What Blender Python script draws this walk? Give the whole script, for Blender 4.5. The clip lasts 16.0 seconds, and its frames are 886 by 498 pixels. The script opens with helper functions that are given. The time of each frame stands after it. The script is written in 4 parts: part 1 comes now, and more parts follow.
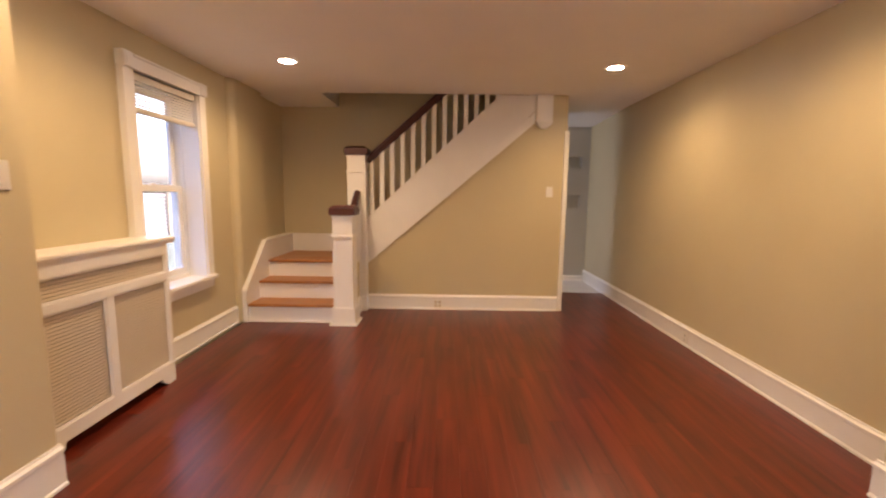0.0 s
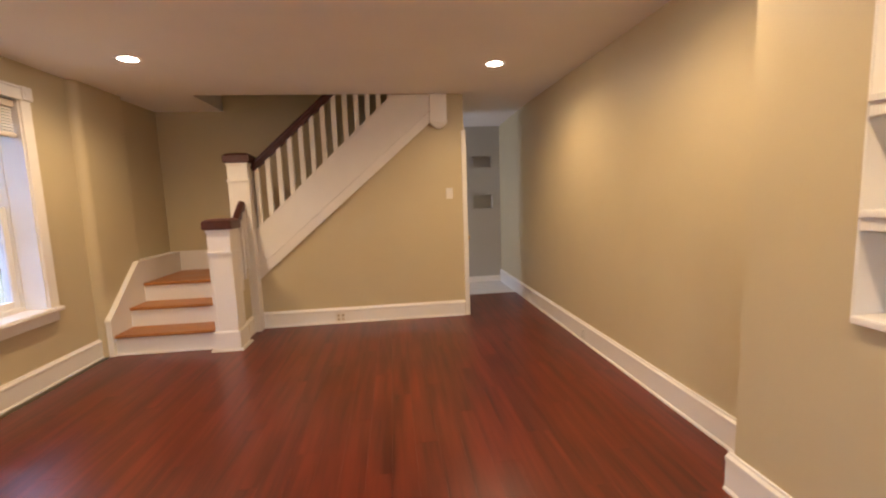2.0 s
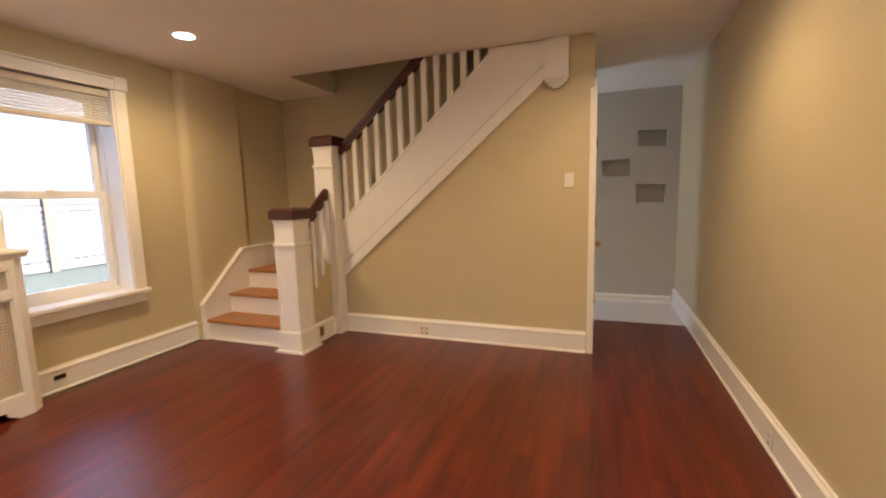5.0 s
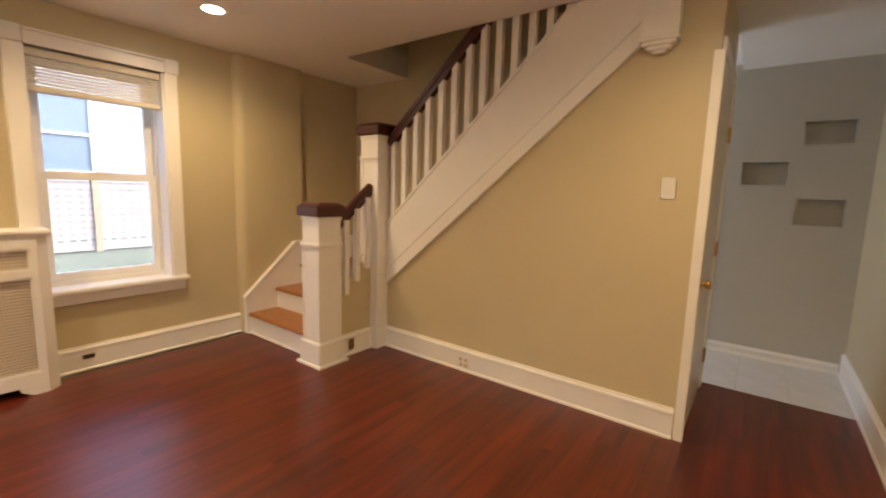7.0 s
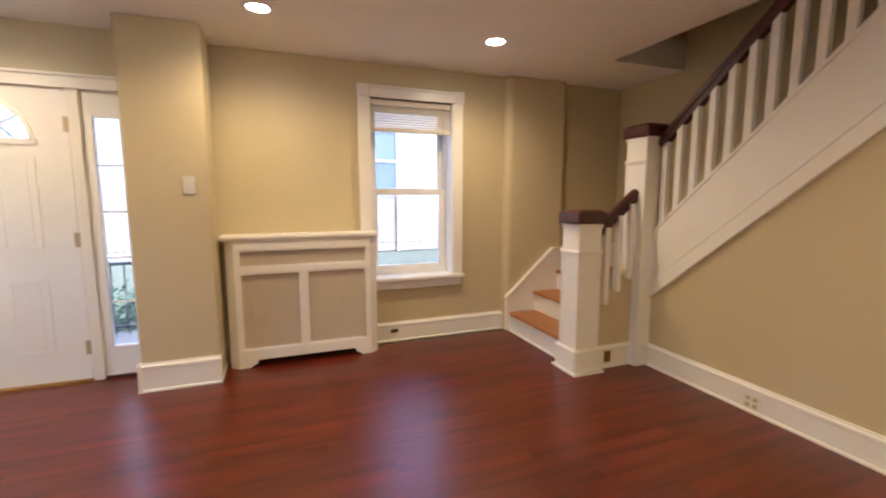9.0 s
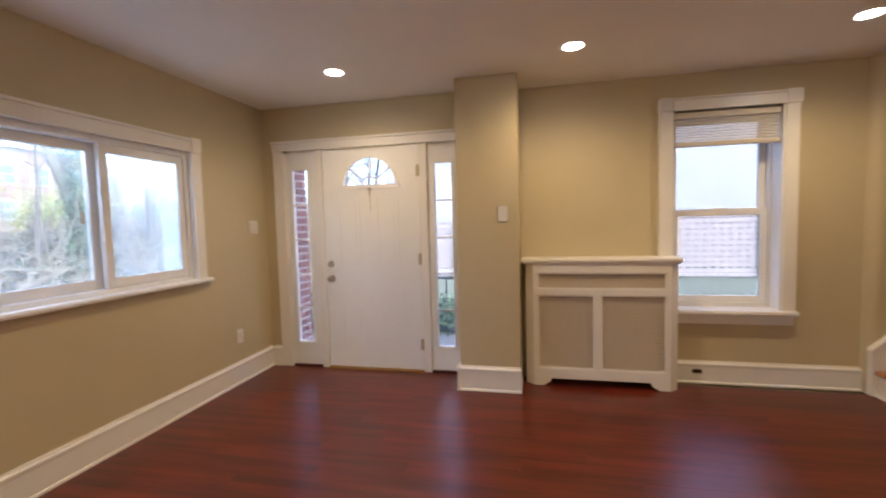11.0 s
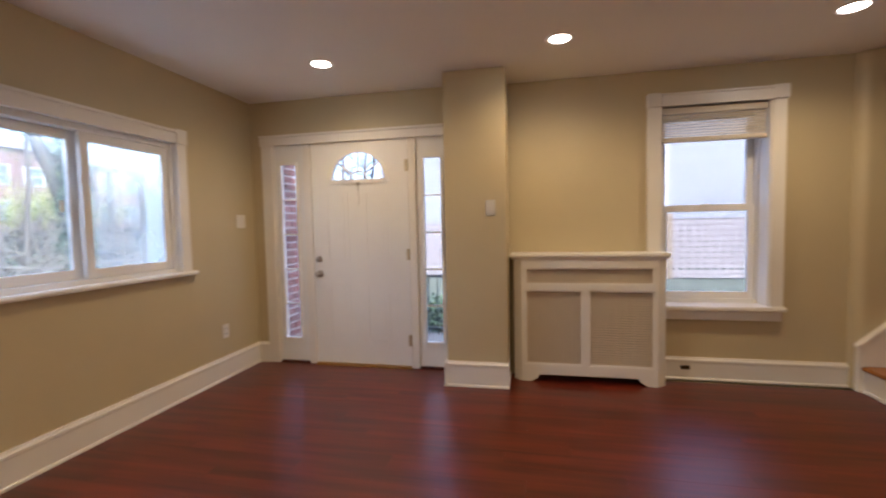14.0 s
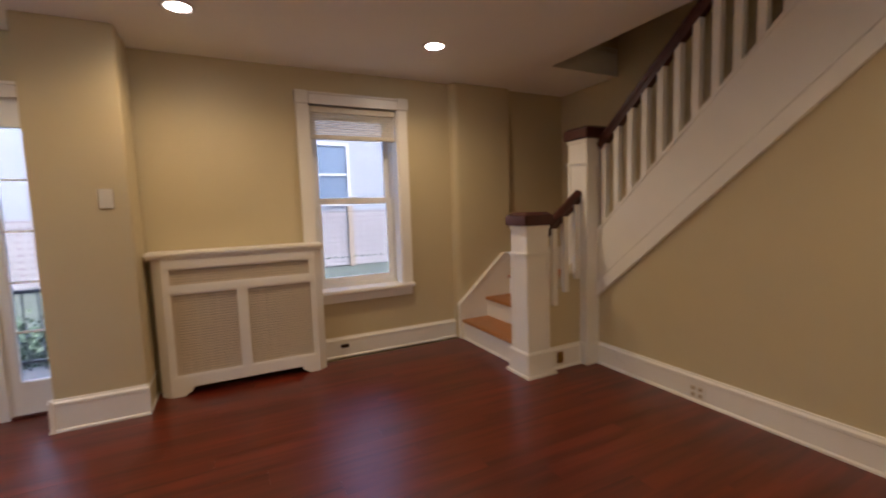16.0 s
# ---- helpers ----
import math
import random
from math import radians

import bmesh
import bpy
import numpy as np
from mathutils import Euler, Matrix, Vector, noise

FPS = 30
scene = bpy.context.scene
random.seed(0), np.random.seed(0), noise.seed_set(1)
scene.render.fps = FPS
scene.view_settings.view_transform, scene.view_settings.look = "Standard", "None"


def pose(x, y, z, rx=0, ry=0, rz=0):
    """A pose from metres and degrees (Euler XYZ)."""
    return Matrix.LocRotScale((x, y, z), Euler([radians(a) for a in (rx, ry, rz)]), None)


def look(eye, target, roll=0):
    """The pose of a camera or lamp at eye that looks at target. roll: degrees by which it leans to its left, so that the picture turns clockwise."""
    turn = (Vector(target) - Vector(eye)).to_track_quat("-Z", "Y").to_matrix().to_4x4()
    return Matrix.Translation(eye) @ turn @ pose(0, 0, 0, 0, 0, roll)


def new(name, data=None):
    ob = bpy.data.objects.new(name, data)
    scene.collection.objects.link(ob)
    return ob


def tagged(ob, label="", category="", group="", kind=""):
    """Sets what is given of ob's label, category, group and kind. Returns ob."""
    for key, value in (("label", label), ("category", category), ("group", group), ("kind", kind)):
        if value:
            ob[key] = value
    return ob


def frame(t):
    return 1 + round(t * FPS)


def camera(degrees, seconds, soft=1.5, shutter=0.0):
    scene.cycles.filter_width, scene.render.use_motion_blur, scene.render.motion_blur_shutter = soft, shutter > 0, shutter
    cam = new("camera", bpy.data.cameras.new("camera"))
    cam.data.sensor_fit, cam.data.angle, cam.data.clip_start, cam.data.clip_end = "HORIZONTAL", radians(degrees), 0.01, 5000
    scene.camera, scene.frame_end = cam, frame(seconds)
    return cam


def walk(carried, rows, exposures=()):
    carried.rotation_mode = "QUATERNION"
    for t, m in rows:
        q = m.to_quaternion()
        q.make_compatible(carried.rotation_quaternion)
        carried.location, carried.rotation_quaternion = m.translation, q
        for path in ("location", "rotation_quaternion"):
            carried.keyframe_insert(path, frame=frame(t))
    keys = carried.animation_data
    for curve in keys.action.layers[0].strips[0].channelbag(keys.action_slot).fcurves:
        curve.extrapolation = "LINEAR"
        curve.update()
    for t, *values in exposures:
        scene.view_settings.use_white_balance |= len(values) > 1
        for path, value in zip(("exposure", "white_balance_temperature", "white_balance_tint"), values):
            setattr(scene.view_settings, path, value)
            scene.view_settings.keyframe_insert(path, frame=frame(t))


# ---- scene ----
cam = camera(92.3, 16.0, soft=2.0, shutter=0.35)
PATH = [
    (0, (2.088, 0.615, 1.339), (2.071, 2.599, 1.086), 0.7),
    (0.5, (2.082, 0.619, 1.344), (1.871, 2.59, 1.082), 0.2),
    (1, (2.13, 0.637, 1.35), (1.899, 2.604, 1.074), -0.6),
    (1.5, (2.277, 0.72, 1.315), (2.258, 2.701, 1.042), -2.8),
    (2, (2.614, 0.81, 1.341), (2.84, 2.782, 1.101), -2.0),
    (2.5, (2.896, 0.83, 1.327), (2.889, 2.808, 1.032), 0.8),
    (3, (3.084, 0.929, 1.301), (2.887, 2.895, 0.99), -1.2),
    (3.5, (3.202, 1.167, 1.296), (2.799, 3.088, 0.911), -1.4),
    (4, (3.308, 1.406, 1.318), (2.598, 3.248, 1.0), 0.1),
    (4.5, (3.386, 1.688, 1.286), (2.724, 3.558, 1.035), -1.9),
    (7, (3.664, 2.94, 1.331), (2.481, 4.53, 1.063), 1.7),
    (7.5, (3.665, 2.933, 1.33), (2.27, 4.337, 1.05), 0.9),
    (8, (3.662, 2.904, 1.322), (2.086, 4.099, 1.031), 0.2),
    (8.5, (3.65, 2.887, 1.307), (1.916, 3.842, 1.029), -0.1),
    (9, (3.639, 2.849, 1.315), (1.781, 3.549, 1.073), -0.0),
    (9.5, (3.62, 2.791, 1.332), (1.685, 3.253, 1.121), 0.6),
    (10, (3.616, 2.675, 1.355), (1.635, 2.875, 1.162), -0.1),
    (12.5, (3.658, 2.474, 1.325), (1.906, 1.511, 1.274), -1.7),
    (13, (3.645, 2.499, 1.328), (1.874, 1.57, 1.278), -1.9),
    (13.5, (3.611, 2.534, 1.319), (1.761, 1.78, 1.224), -1.7),
    (14, (3.6, 2.585, 1.269), (1.646, 2.173, 1.158), -1.2),
    (14.5, (3.57, 2.712, 1.274), (1.574, 2.704, 1.148), -1.0),
    (15, (3.562, 2.798, 1.335), (1.592, 3.097, 1.162), -1.7),
    (15.5, (3.568, 2.941, 1.271), (1.646, 3.468, 1.105), -2.2),
    (16, (3.603, 2.947, 1.26), (1.818, 3.83, 1.076), -1.9),
]
EXPOSURES = [(0.0, 3.96, 6050, 28), (2.0, 3.94, 5700, 24), (4.7, 3.93, 5750, 20), (7.0, 3.88, 5950, 18), (9.0, 3.88, 5250, 18), (10.0, 3.58, 5300, 19), (12.5, 3.28, 5300, 20), (16.0, 3.03, 5350, 22)]
walk(cam, [(t, look(eye, target, roll)) for t, eye, target, roll in PATH], EXPOSURES)

# ---- world and light ----
world = bpy.data.worlds.new("sky")
scene.world = world
world.use_nodes = True
wn = world.node_tree.nodes
sky = wn.new("ShaderNodeTexSky")
sky.sky_type = "NISHITA"
sky.sun_disc = False
sky.sun_elevation, sky.sun_rotation = radians(46), radians(32)
sky.air_density, sky.dust_density, sky.ozone_density = 1.0, 6.0, 1.0
world.node_tree.links.new(sky.outputs[0], wn["Background"].inputs[0])
wn["Background"].inputs[1].default_value = 0.15


def sun_lamp():
    data = bpy.data.lights.new("sun", "SUN")
    data.energy, data.angle, data.color = 0.75, radians(20), (1, 0.97, 0.92)
    ob = new("sun", data)
    ob.matrix_world = look((5, 8, 10), (0, 0, 0))


sun_lamp()
CEIL = 2.44
LAMP_WATTS = 1.0
LAMP_COLOR = (1.0, 0.68, 0.28)


def kitchen_fill():
    """Added cool fill lamp for the passage, in an unseen wall opening."""
    data = bpy.data.lights.new("kitchen_fill_light", "AREA")
    data.shape, data.size, data.size_y, data.energy, data.color = "RECTANGLE", 0.78, 0.98, 0.85, (0.80, 0.90, 1.0)
    new("kitchen_fill_light", data).matrix_world = look((1.45, 6.9, 1.5), (4, 6.9, 1.45))




def front_daylight():
    """Added strip lamp hidden under the wide front window's head, for high sky light."""
    data = bpy.data.lights.new("front_window_light", "AREA")
    data.shape, data.size, data.size_y, data.energy, data.color = "RECTANGLE", 2.36, 0.10, 1.5, (0.80, 0.90, 1.0)
    new("front_window_light", data).matrix_world = look((2.115, -0.215, 1.895), (2.115, 1.6, 0.0))


kitchen_fill()
front_daylight()

# ---- materials ----
def material(name, color, rough=0.5, metal=0.0, vary=0.0, scale=8.0, bump=0.0, bump_scale=60.0, stretch=(1, 1, 1), island=0.0, spec=0.5, coat=0.0):
    m = bpy.data.materials.new(name)
    m.use_nodes = True
    n, l = m.node_tree.nodes, m.node_tree.links
    b = n["Principled BSDF"]
    b.inputs["Base Color"].default_value = (*color, 1)
    b.inputs["Roughness"].default_value = rough
    b.inputs["Metallic"].default_value = metal
    b.inputs["Specular IOR Level"].default_value = spec
    b.inputs["Coat Weight"].default_value = coat
    if vary or bump:
        co = n.new("ShaderNodeTexCoord")
        mp = n.new("ShaderNodeMapping")
        mp.inputs["Scale"].default_value = stretch
        l.new(co.outputs["Object"], mp.inputs[0])
    if vary:
        tx = n.new("ShaderNodeTexNoise")
        tx.inputs["Scale"].default_value, tx.inputs["Detail"].default_value = scale, 6
        l.new(mp.outputs[0], tx.inputs["Vector"])
        t2 = n.new("ShaderNodeTexNoise")
        t2.inputs["Scale"].default_value, t2.inputs["Detail"].default_value = scale * 0.15, 3
        l.new(mp.outputs[0], t2.inputs["Vector"])
        ad = n.new("ShaderNodeMath")
        ad.operation = "ADD"
        l.new(tx.outputs[0], ad.inputs[0]), l.new(t2.outputs[0], ad.inputs[1])
        rg = n.new("ShaderNodeMapRange")
        rg.inputs[1].default_value, rg.inputs[2].default_value = 0.6, 1.4
        rg.inputs[3].default_value, rg.inputs[4].default_value = 1 - vary, 1 + vary
        l.new(ad.outputs[0], rg.inputs[0])
        mx = n.new("ShaderNodeMix")
        mx.data_type, mx.blend_type = "RGBA", "MULTIPLY"
        mx.inputs[0].default_value = 1
        mx.inputs[6].default_value = (*color, 1)
        l.new(rg.outputs[0], mx.inputs[7])
        out = mx.outputs[2]
        if island:
            oi = n.new("ShaderNodeObjectInfo")
            r2 = n.new("ShaderNodeMapRange")
            r2.inputs[3].default_value, r2.inputs[4].default_value = 1 - island, 1 + island
            l.new(oi.outputs["Random"], r2.inputs[0])
            m2 = n.new("ShaderNodeMix")
            m2.data_type, m2.blend_type = "RGBA", "MULTIPLY"
            m2.inputs[0].default_value = 1
            l.new(out, m2.inputs[6]), l.new(r2.outputs[0], m2.inputs[7])
            out = m2.outputs[2]
        l.new(out, b.inputs["Base Color"])
        rr = n.new("ShaderNodeMapRange")
        rr.inputs[1].default_value, rr.inputs[2].default_value = 0.3, 0.7
        rr.inputs[3].default_value, rr.inputs[4].default_value = max(rough - 0.06, 0.02), min(rough + 0.08, 1)
        l.new(t2.outputs[0], rr.inputs[0]), l.new(rr.outputs[0], b.inputs["Roughness"])
    if bump:
        bt = n.new("ShaderNodeTexNoise")
        bt.inputs["Scale"].default_value, bt.inputs["Detail"].default_value = bump_scale, 4
        l.new(mp.outputs[0], bt.inputs["Vector"])
        bp = n.new("ShaderNodeBump")
        bp.inputs["Strength"].default_value, bp.inputs["Distance"].default_value = bump, 0.004
        l.new(bt.outputs[0], bp.inputs["Height"]), l.new(bp.outputs[0], b.inputs["Normal"])
    return m


def glow(name, color, strength):
    m = bpy.data.materials.new(name)
    m.use_nodes = True
    b = m.node_tree.nodes["Principled BSDF"]
    b.inputs["Base Color"].default_value = (0.8, 0.8, 0.8, 1)
    b.inputs["Emission Color"].default_value = (*color, 1)
    b.inputs["Emission Strength"].default_value = strength
    return m


def glass_material(name, haze, tint):
    """Glass; its film paints the view's haze or an insect screen, its tint dims outdoors."""
    m = bpy.data.materials.new(name)
    m.use_nodes = True
    n, l = m.node_tree.nodes, m.node_tree.links
    b = n["Principled BSDF"]
    b.inputs["Base Color"].default_value = (*tint, 1)
    b.inputs["Roughness"].default_value = 0.0
    b.inputs["Transmission Weight"].default_value = 1
    b.inputs["IOR"].default_value = 1.1
    film = n.new("ShaderNodeBsdfTranslucent")
    film.inputs[0].default_value = (0.88, 0.92, 0.88, 1)
    mix = n.new("ShaderNodeMixShader")
    tx = n.new("ShaderNodeTexNoise")
    tx.inputs["Scale"].default_value, tx.inputs["Detail"].default_value = 5, 5
    co = n.new("ShaderNodeTexCoord")
    l.new(co.outputs["Object"], tx.inputs["Vector"])
    rg = n.new("ShaderNodeMapRange")
    rg.inputs[1].default_value, rg.inputs[2].default_value = 0.3, 0.7
    rg.inputs[3].default_value, rg.inputs[4].default_value = haze * 0.7, haze * 1.3
    l.new(tx.outputs[0], rg.inputs[0]), l.new(rg.outputs[0], mix.inputs[0])
    l.new(b.outputs[0], mix.inputs[1]), l.new(film.outputs[0], mix.inputs[2])
    l.new(mix.outputs[0], n["Material Output"].inputs[0])
    return m


def plank_material(name):
    """Glossy red laminate: long grain streaks, broad tone patches, and a tone of its own for each plank."""
    m = bpy.data.materials.new(name)
    m.use_nodes = True
    n, l = m.node_tree.nodes, m.node_tree.links
    b = n["Principled BSDF"]
    geo, info = n.new("ShaderNodeNewGeometry"), n.new("ShaderNodeObjectInfo")
    off = n.new("ShaderNodeVectorMath")
    off.operation = "MULTIPLY_ADD"
    l.new(info.outputs["Random"], off.inputs[0])
    off.inputs[1].default_value = (0.0, 37.0, 19.0)
    l.new(geo.outputs["Position"], off.inputs[2])

    def streak(scale, sx, sy, detail):
        mp = n.new("ShaderNodeMapping")
        mp.inputs["Scale"].default_value = (sx, sy, 1)
        l.new(off.outputs[0], mp.inputs[0])
        t = n.new("ShaderNodeTexNoise")
        t.inputs["Scale"].default_value, t.inputs["Detail"].default_value, t.inputs["Roughness"].default_value = scale, detail, 0.6
        l.new(mp.outputs[0], t.inputs["Vector"])
        return t.outputs[0]
    fine, broad = streak(6.0, 6, 0.30, 2), streak(2.6, 5, 0.35, 2)
    s1 = n.new("ShaderNodeMath")
    s1.operation = "MULTIPLY_ADD"
    s1.inputs[1].default_value = 0.40
    l.new(fine, s1.inputs[0]), l.new(broad, s1.inputs[2])
    s2 = n.new("ShaderNodeMath")
    s2.operation = "MULTIPLY_ADD"
    s2.inputs[1].default_value = 0.05
    l.new(info.outputs["Random"], s2.inputs[0]), l.new(s1.outputs[0], s2.inputs[2])
    ramp = n.new("ShaderNodeValToRGB")
    e = ramp.color_ramp.elements
    e[0].position, e[0].color = 0.34, (0.056, 0.0072, 0.0034, 1)
    e[1].position, e[1].color = 0.68, (0.172, 0.0230, 0.0060, 1)
    div = n.new("ShaderNodeMath")
    div.operation = "DIVIDE"
    div.inputs[1].default_value = 1.45
    l.new(s2.outputs[0], div.inputs[0])
    l.new(div.outputs[0], ramp.inputs[0]), l.new(ramp.outputs[0], b.inputs["Base Color"])
    wear = n.new("ShaderNodeTexNoise")
    wear.inputs["Scale"].default_value, wear.inputs["Detail"].default_value = 1.6, 1
    l.new(geo.outputs["Position"], wear.inputs["Vector"])
    rr = n.new("ShaderNodeMapRange")
    rr.inputs[1].default_value, rr.inputs[2].default_value, rr.inputs[3].default_value, rr.inputs[4].default_value = 0.3, 0.7, 0.28, 0.33
    l.new(wear.outputs[0], rr.inputs[0]), l.new(rr.outputs[0], b.inputs["Roughness"])
    b.inputs["Specular IOR Level"].default_value = 0.6
    return m


WALL = material("beige_wall_paint", (0.572, 0.486, 0.300), 0.5, vary=0.035, scale=3, bump=0.12, bump_scale=90)
HALLWALL = material("grey_wall_paint", (0.50, 0.475, 0.42), 0.5, vary=0.035, scale=3, bump=0.12, bump_scale=90)
WHITE = material("white_trim_paint", (0.84, 0.81, 0.75), 0.36, vary=0.03, scale=6, bump=0.05, bump_scale=40)
CEILING = material("white_ceiling_paint", (0.86, 0.84, 0.81), 0.75, vary=0.03, scale=2, bump=0.1, bump_scale=120)
VINYL = material("white_vinyl", (0.82, 0.81, 0.78), 0.35, vary=0.02)
DOORWHITE = material("white_door_paint", (0.85, 0.84, 0.81), 0.38, vary=0.02, bump=0.06, bump_scale=50)
CHERRY = material("dark_cherry_wood", (0.060, 0.014, 0.009), 0.36, vary=0.35, scale=14, stretch=(1, 1, 1), bump=0.05)
OAK = material("orange_oak_tread", (0.39, 0.158, 0.036), 0.38, vary=0.22, scale=10, stretch=(1, 6, 6), bump=0.06)
PLANK = plank_material("red_cherry_laminate")
SUBFLOOR = material("dark_floor_joint", (0.06, 0.010, 0.006), 0.5)
MARBLE = material("white_marble_tile", (0.66, 0.63, 0.58), 0.36, vary=0.14, scale=5)
GROUT = material("pale_grout", (0.45, 0.43, 0.40), 0.8)
BRASS = material("worn_brass", (0.55, 0.36, 0.12), 0.35, 1.0, vary=0.1)
PALEBRASS = material("tarnished_pale_brass", (0.50, 0.42, 0.28), 0.5, 0.6)
DARKBRASS = material("dark_bronze", (0.06, 0.035, 0.018), 0.5, 0.5)
NICKEL = material("satin_nickel", (0.50, 0.46, 0.40), 0.3, 1.0)
DARK = material("dark_slot", (0.015, 0.013, 0.012), 0.6)
GLASS = glass_material("window_glass", 0.06, (0.66, 0.73, 0.70))
# dark tint holds down the brightness of the view through the side window
DIMGLASS = glass_material("view_dimming_glass", 0.02, (0.60, 0.62, 0.635))
DOORGLASS = glass_material("door_glass", 0.03, (0.78, 0.80, 0.80))
SCREEN = glass_material("screened_glass", 0.10, (0.40, 0.46, 0.44))
HAZY = glass_material("hazed_glass", 0.20, (0.60, 0.66, 0.63))
PLASTIC = material("white_switch_plastic", (0.82, 0.79, 0.72), 0.35)
GRILLE = material("cream_enamel_grille", (0.66, 0.57, 0.43), 0.45, vary=0.03)
CASTIRON = material("dull_cast_iron", (0.15, 0.125, 0.10), 0.7, vary=0.2)
BLIND = material("cream_blind_slat", (0.72, 0.66, 0.55), 0.5)
BRICK = material("red_brick", (0.155, 0.052, 0.038), 0.85, vary=0.3, scale=20, bump=0.5, bump_scale=120, island=0.3)
MORTAR = material("pale_mortar", (0.40, 0.37, 0.34), 0.9, vary=0.1, bump=0.3)
CONCRETE = material("grey_concrete", (0.34, 0.33, 0.31), 0.85, vary=0.15, bump=0.3)
IRON = material("black_iron", (0.012, 0.012, 0.014), 0.5, 0.3)
LEAFLITTER = material("leaf_litter_ground", (0.075, 0.060, 0.040), 0.95, vary=0.55, scale=3, bump=0.8, bump_scale=9)
GRASS = material("lawn_grass", (0.040, 0.050, 0.030), 0.9, vary=0.3, scale=5, bump=0.6)
BARK = material("grey_bark", (0.09, 0.075, 0.06), 0.9, vary=0.4, scale=12, stretch=(4, 4, 0.6), bump=0.6)
IVY = material("ivy_leaves", (0.04, 0.075, 0.03), 0.6, vary=0.4)
BUSH = material("yellow_green_leaves", (0.27, 0.28, 0.08), 0.7, vary=0.4)
SIDING = material("pale_grey_painted_brick", (0.205, 0.215, 0.225), 0.6, vary=0.16, scale=2.5, stretch=(1, 1, 9), bump=0.3, bump_scale=6)
ROOF = material("grey_shingle", (0.12, 0.11, 0.11), 0.9, vary=0.2)
FENCE = material("pale_cedar", (0.21, 0.16, 0.10), 0.8, vary=0.2, scale=8)
FENCEWHITE = material("weathered_white_lattice", (0.23, 0.21, 0.195), 0.8, vary=0.12)
HOUSEBRICK = material("far_red_brick", (0.150, 0.098, 0.085), 0.9, vary=0.25, scale=3)
PLINTH = material("dark_brown_brick", (0.125, 0.105, 0.095), 0.9, vary=0.25, scale=3)
PORCH = material("weathered_concrete", (0.10, 0.10, 0.093), 0.85, vary=0.25, scale=3, bump=0.3)
IVYGROUND = material("dry_leaves", (0.105, 0.080, 0.050), 0.9, vary=0.4)
PALEBARK = material("dry_grey_wood", (0.14, 0.125, 0.10), 0.9, vary=0.3, scale=6)
FRAMEWHITE = material("white_painted_frame", (0.40, 0.41, 0.40), 0.6, vary=0.05)
IVORY = material("ivory_plastic", (0.64, 0.53, 0.36), 0.4)
DARKGLASS = material("blue_grey_pane", (0.09, 0.125, 0.165), 0.12)
LENS = glow("lamp_lens", (1.0, 0.86, 0.62), 8.0)


# ---- mesh helpers ----
def box(bm, x0, x1, y0, y1, z0, z1, m=None):
    r = bmesh.ops.create_cube(bm, size=1)
    mat = Matrix.Translation(((x0 + x1) / 2, (y0 + y1) / 2, (z0 + z1) / 2)) @ Matrix.Diagonal((x1 - x0, y1 - y0, z1 - z0, 1))
    if m:
        mat = m @ mat
    bmesh.ops.transform(bm, matrix=mat, verts=r["verts"])
    return r["verts"]


def cyl(bm, p, q, r0, r1=None, seg=12):
    p, q = Vector(p), Vector(q)
    d = q - p
    v = bmesh.ops.create_cone(bm, cap_ends=True, segments=seg, radius1=r0, radius2=r0 if r1 is None else r1, depth=d.length)["verts"]
    bmesh.ops.transform(bm, matrix=Matrix.Translation((p + q) / 2) @ d.to_track_quat("Z", "Y").to_matrix().to_4x4(), verts=v)
    return v


def prism(bm, pts, axis, a, b):
    """Extrude a polygon along an axis from a to b; pts are the two other coordinates, in x, y, z order."""
    def put(u, v, w):
        return {"x": (w, u, v), "y": (u, w, v), "z": (u, v, w)}[axis]
    lo = [bm.verts.new(put(u, v, a)) for u, v in pts]
    hi = [bm.verts.new(put(u, v, b)) for u, v in pts]
    bm.faces.new(lo), bm.faces.new(hi)
    for i in range(len(pts)):
        j = (i + 1) % len(pts)
        bm.faces.new((lo[i], lo[j], hi[j], hi[i]))
    return lo + hi


def ring(bm, center, profile, seg=32, axis="z"):
    """Turn a profile of (radius, height) round an axis."""
    rows = []
    for r, h in profile:
        row = []
        for i in range(seg):
            a = 2 * math.pi * i / seg
            c, s = r * math.cos(a), r * math.sin(a)
            o = {"z": (c, s, h), "x": (h, c, s), "y": (c, h, s)}[axis]
            row.append(bm.verts.new(Vector(center) + Vector(o)))
        rows.append(row)
    for a, b in zip(rows, rows[1:]):
        for i in range(seg):
            bm.faces.new((a[i], a[(i + 1) % seg], b[(i + 1) % seg], b[i]))
    return rows


def soften(bm, w=0.004, seg=2):
    bmesh.ops.recalc_face_normals(bm, faces=bm.faces)
    edges = [e for e in bm.edges if len(e.link_faces) == 2 and e.calc_face_angle(0) > 0.6]
    bmesh.ops.bevel(bm, geom=edges, offset=w, segments=seg, affect="EDGES", clamp_overlap=True)


def mesh_object(name, bm, mat, smooth=False):
    bmesh.ops.recalc_face_normals(bm, faces=bm.faces)
    me = bpy.data.meshes.new(name)
    bm.to_mesh(me)
    bm.free()
    me.materials.append(mat)
    if smooth:
        for p in me.polygons:
            p.use_smooth = True
    return new(name, me)


def part(name, bm, mat, parent, label="", smooth=False):
    ob = mesh_object(name, bm, mat, smooth)
    ob.parent = parent
    if label:
        tagged(ob, label)
    return ob


def thing(name, place, label, category, group="", kind=""):
    ob = new(name)
    ob.location = place
    ob.empty_display_size = 0.1
    return tagged(ob, label, category, group, kind)


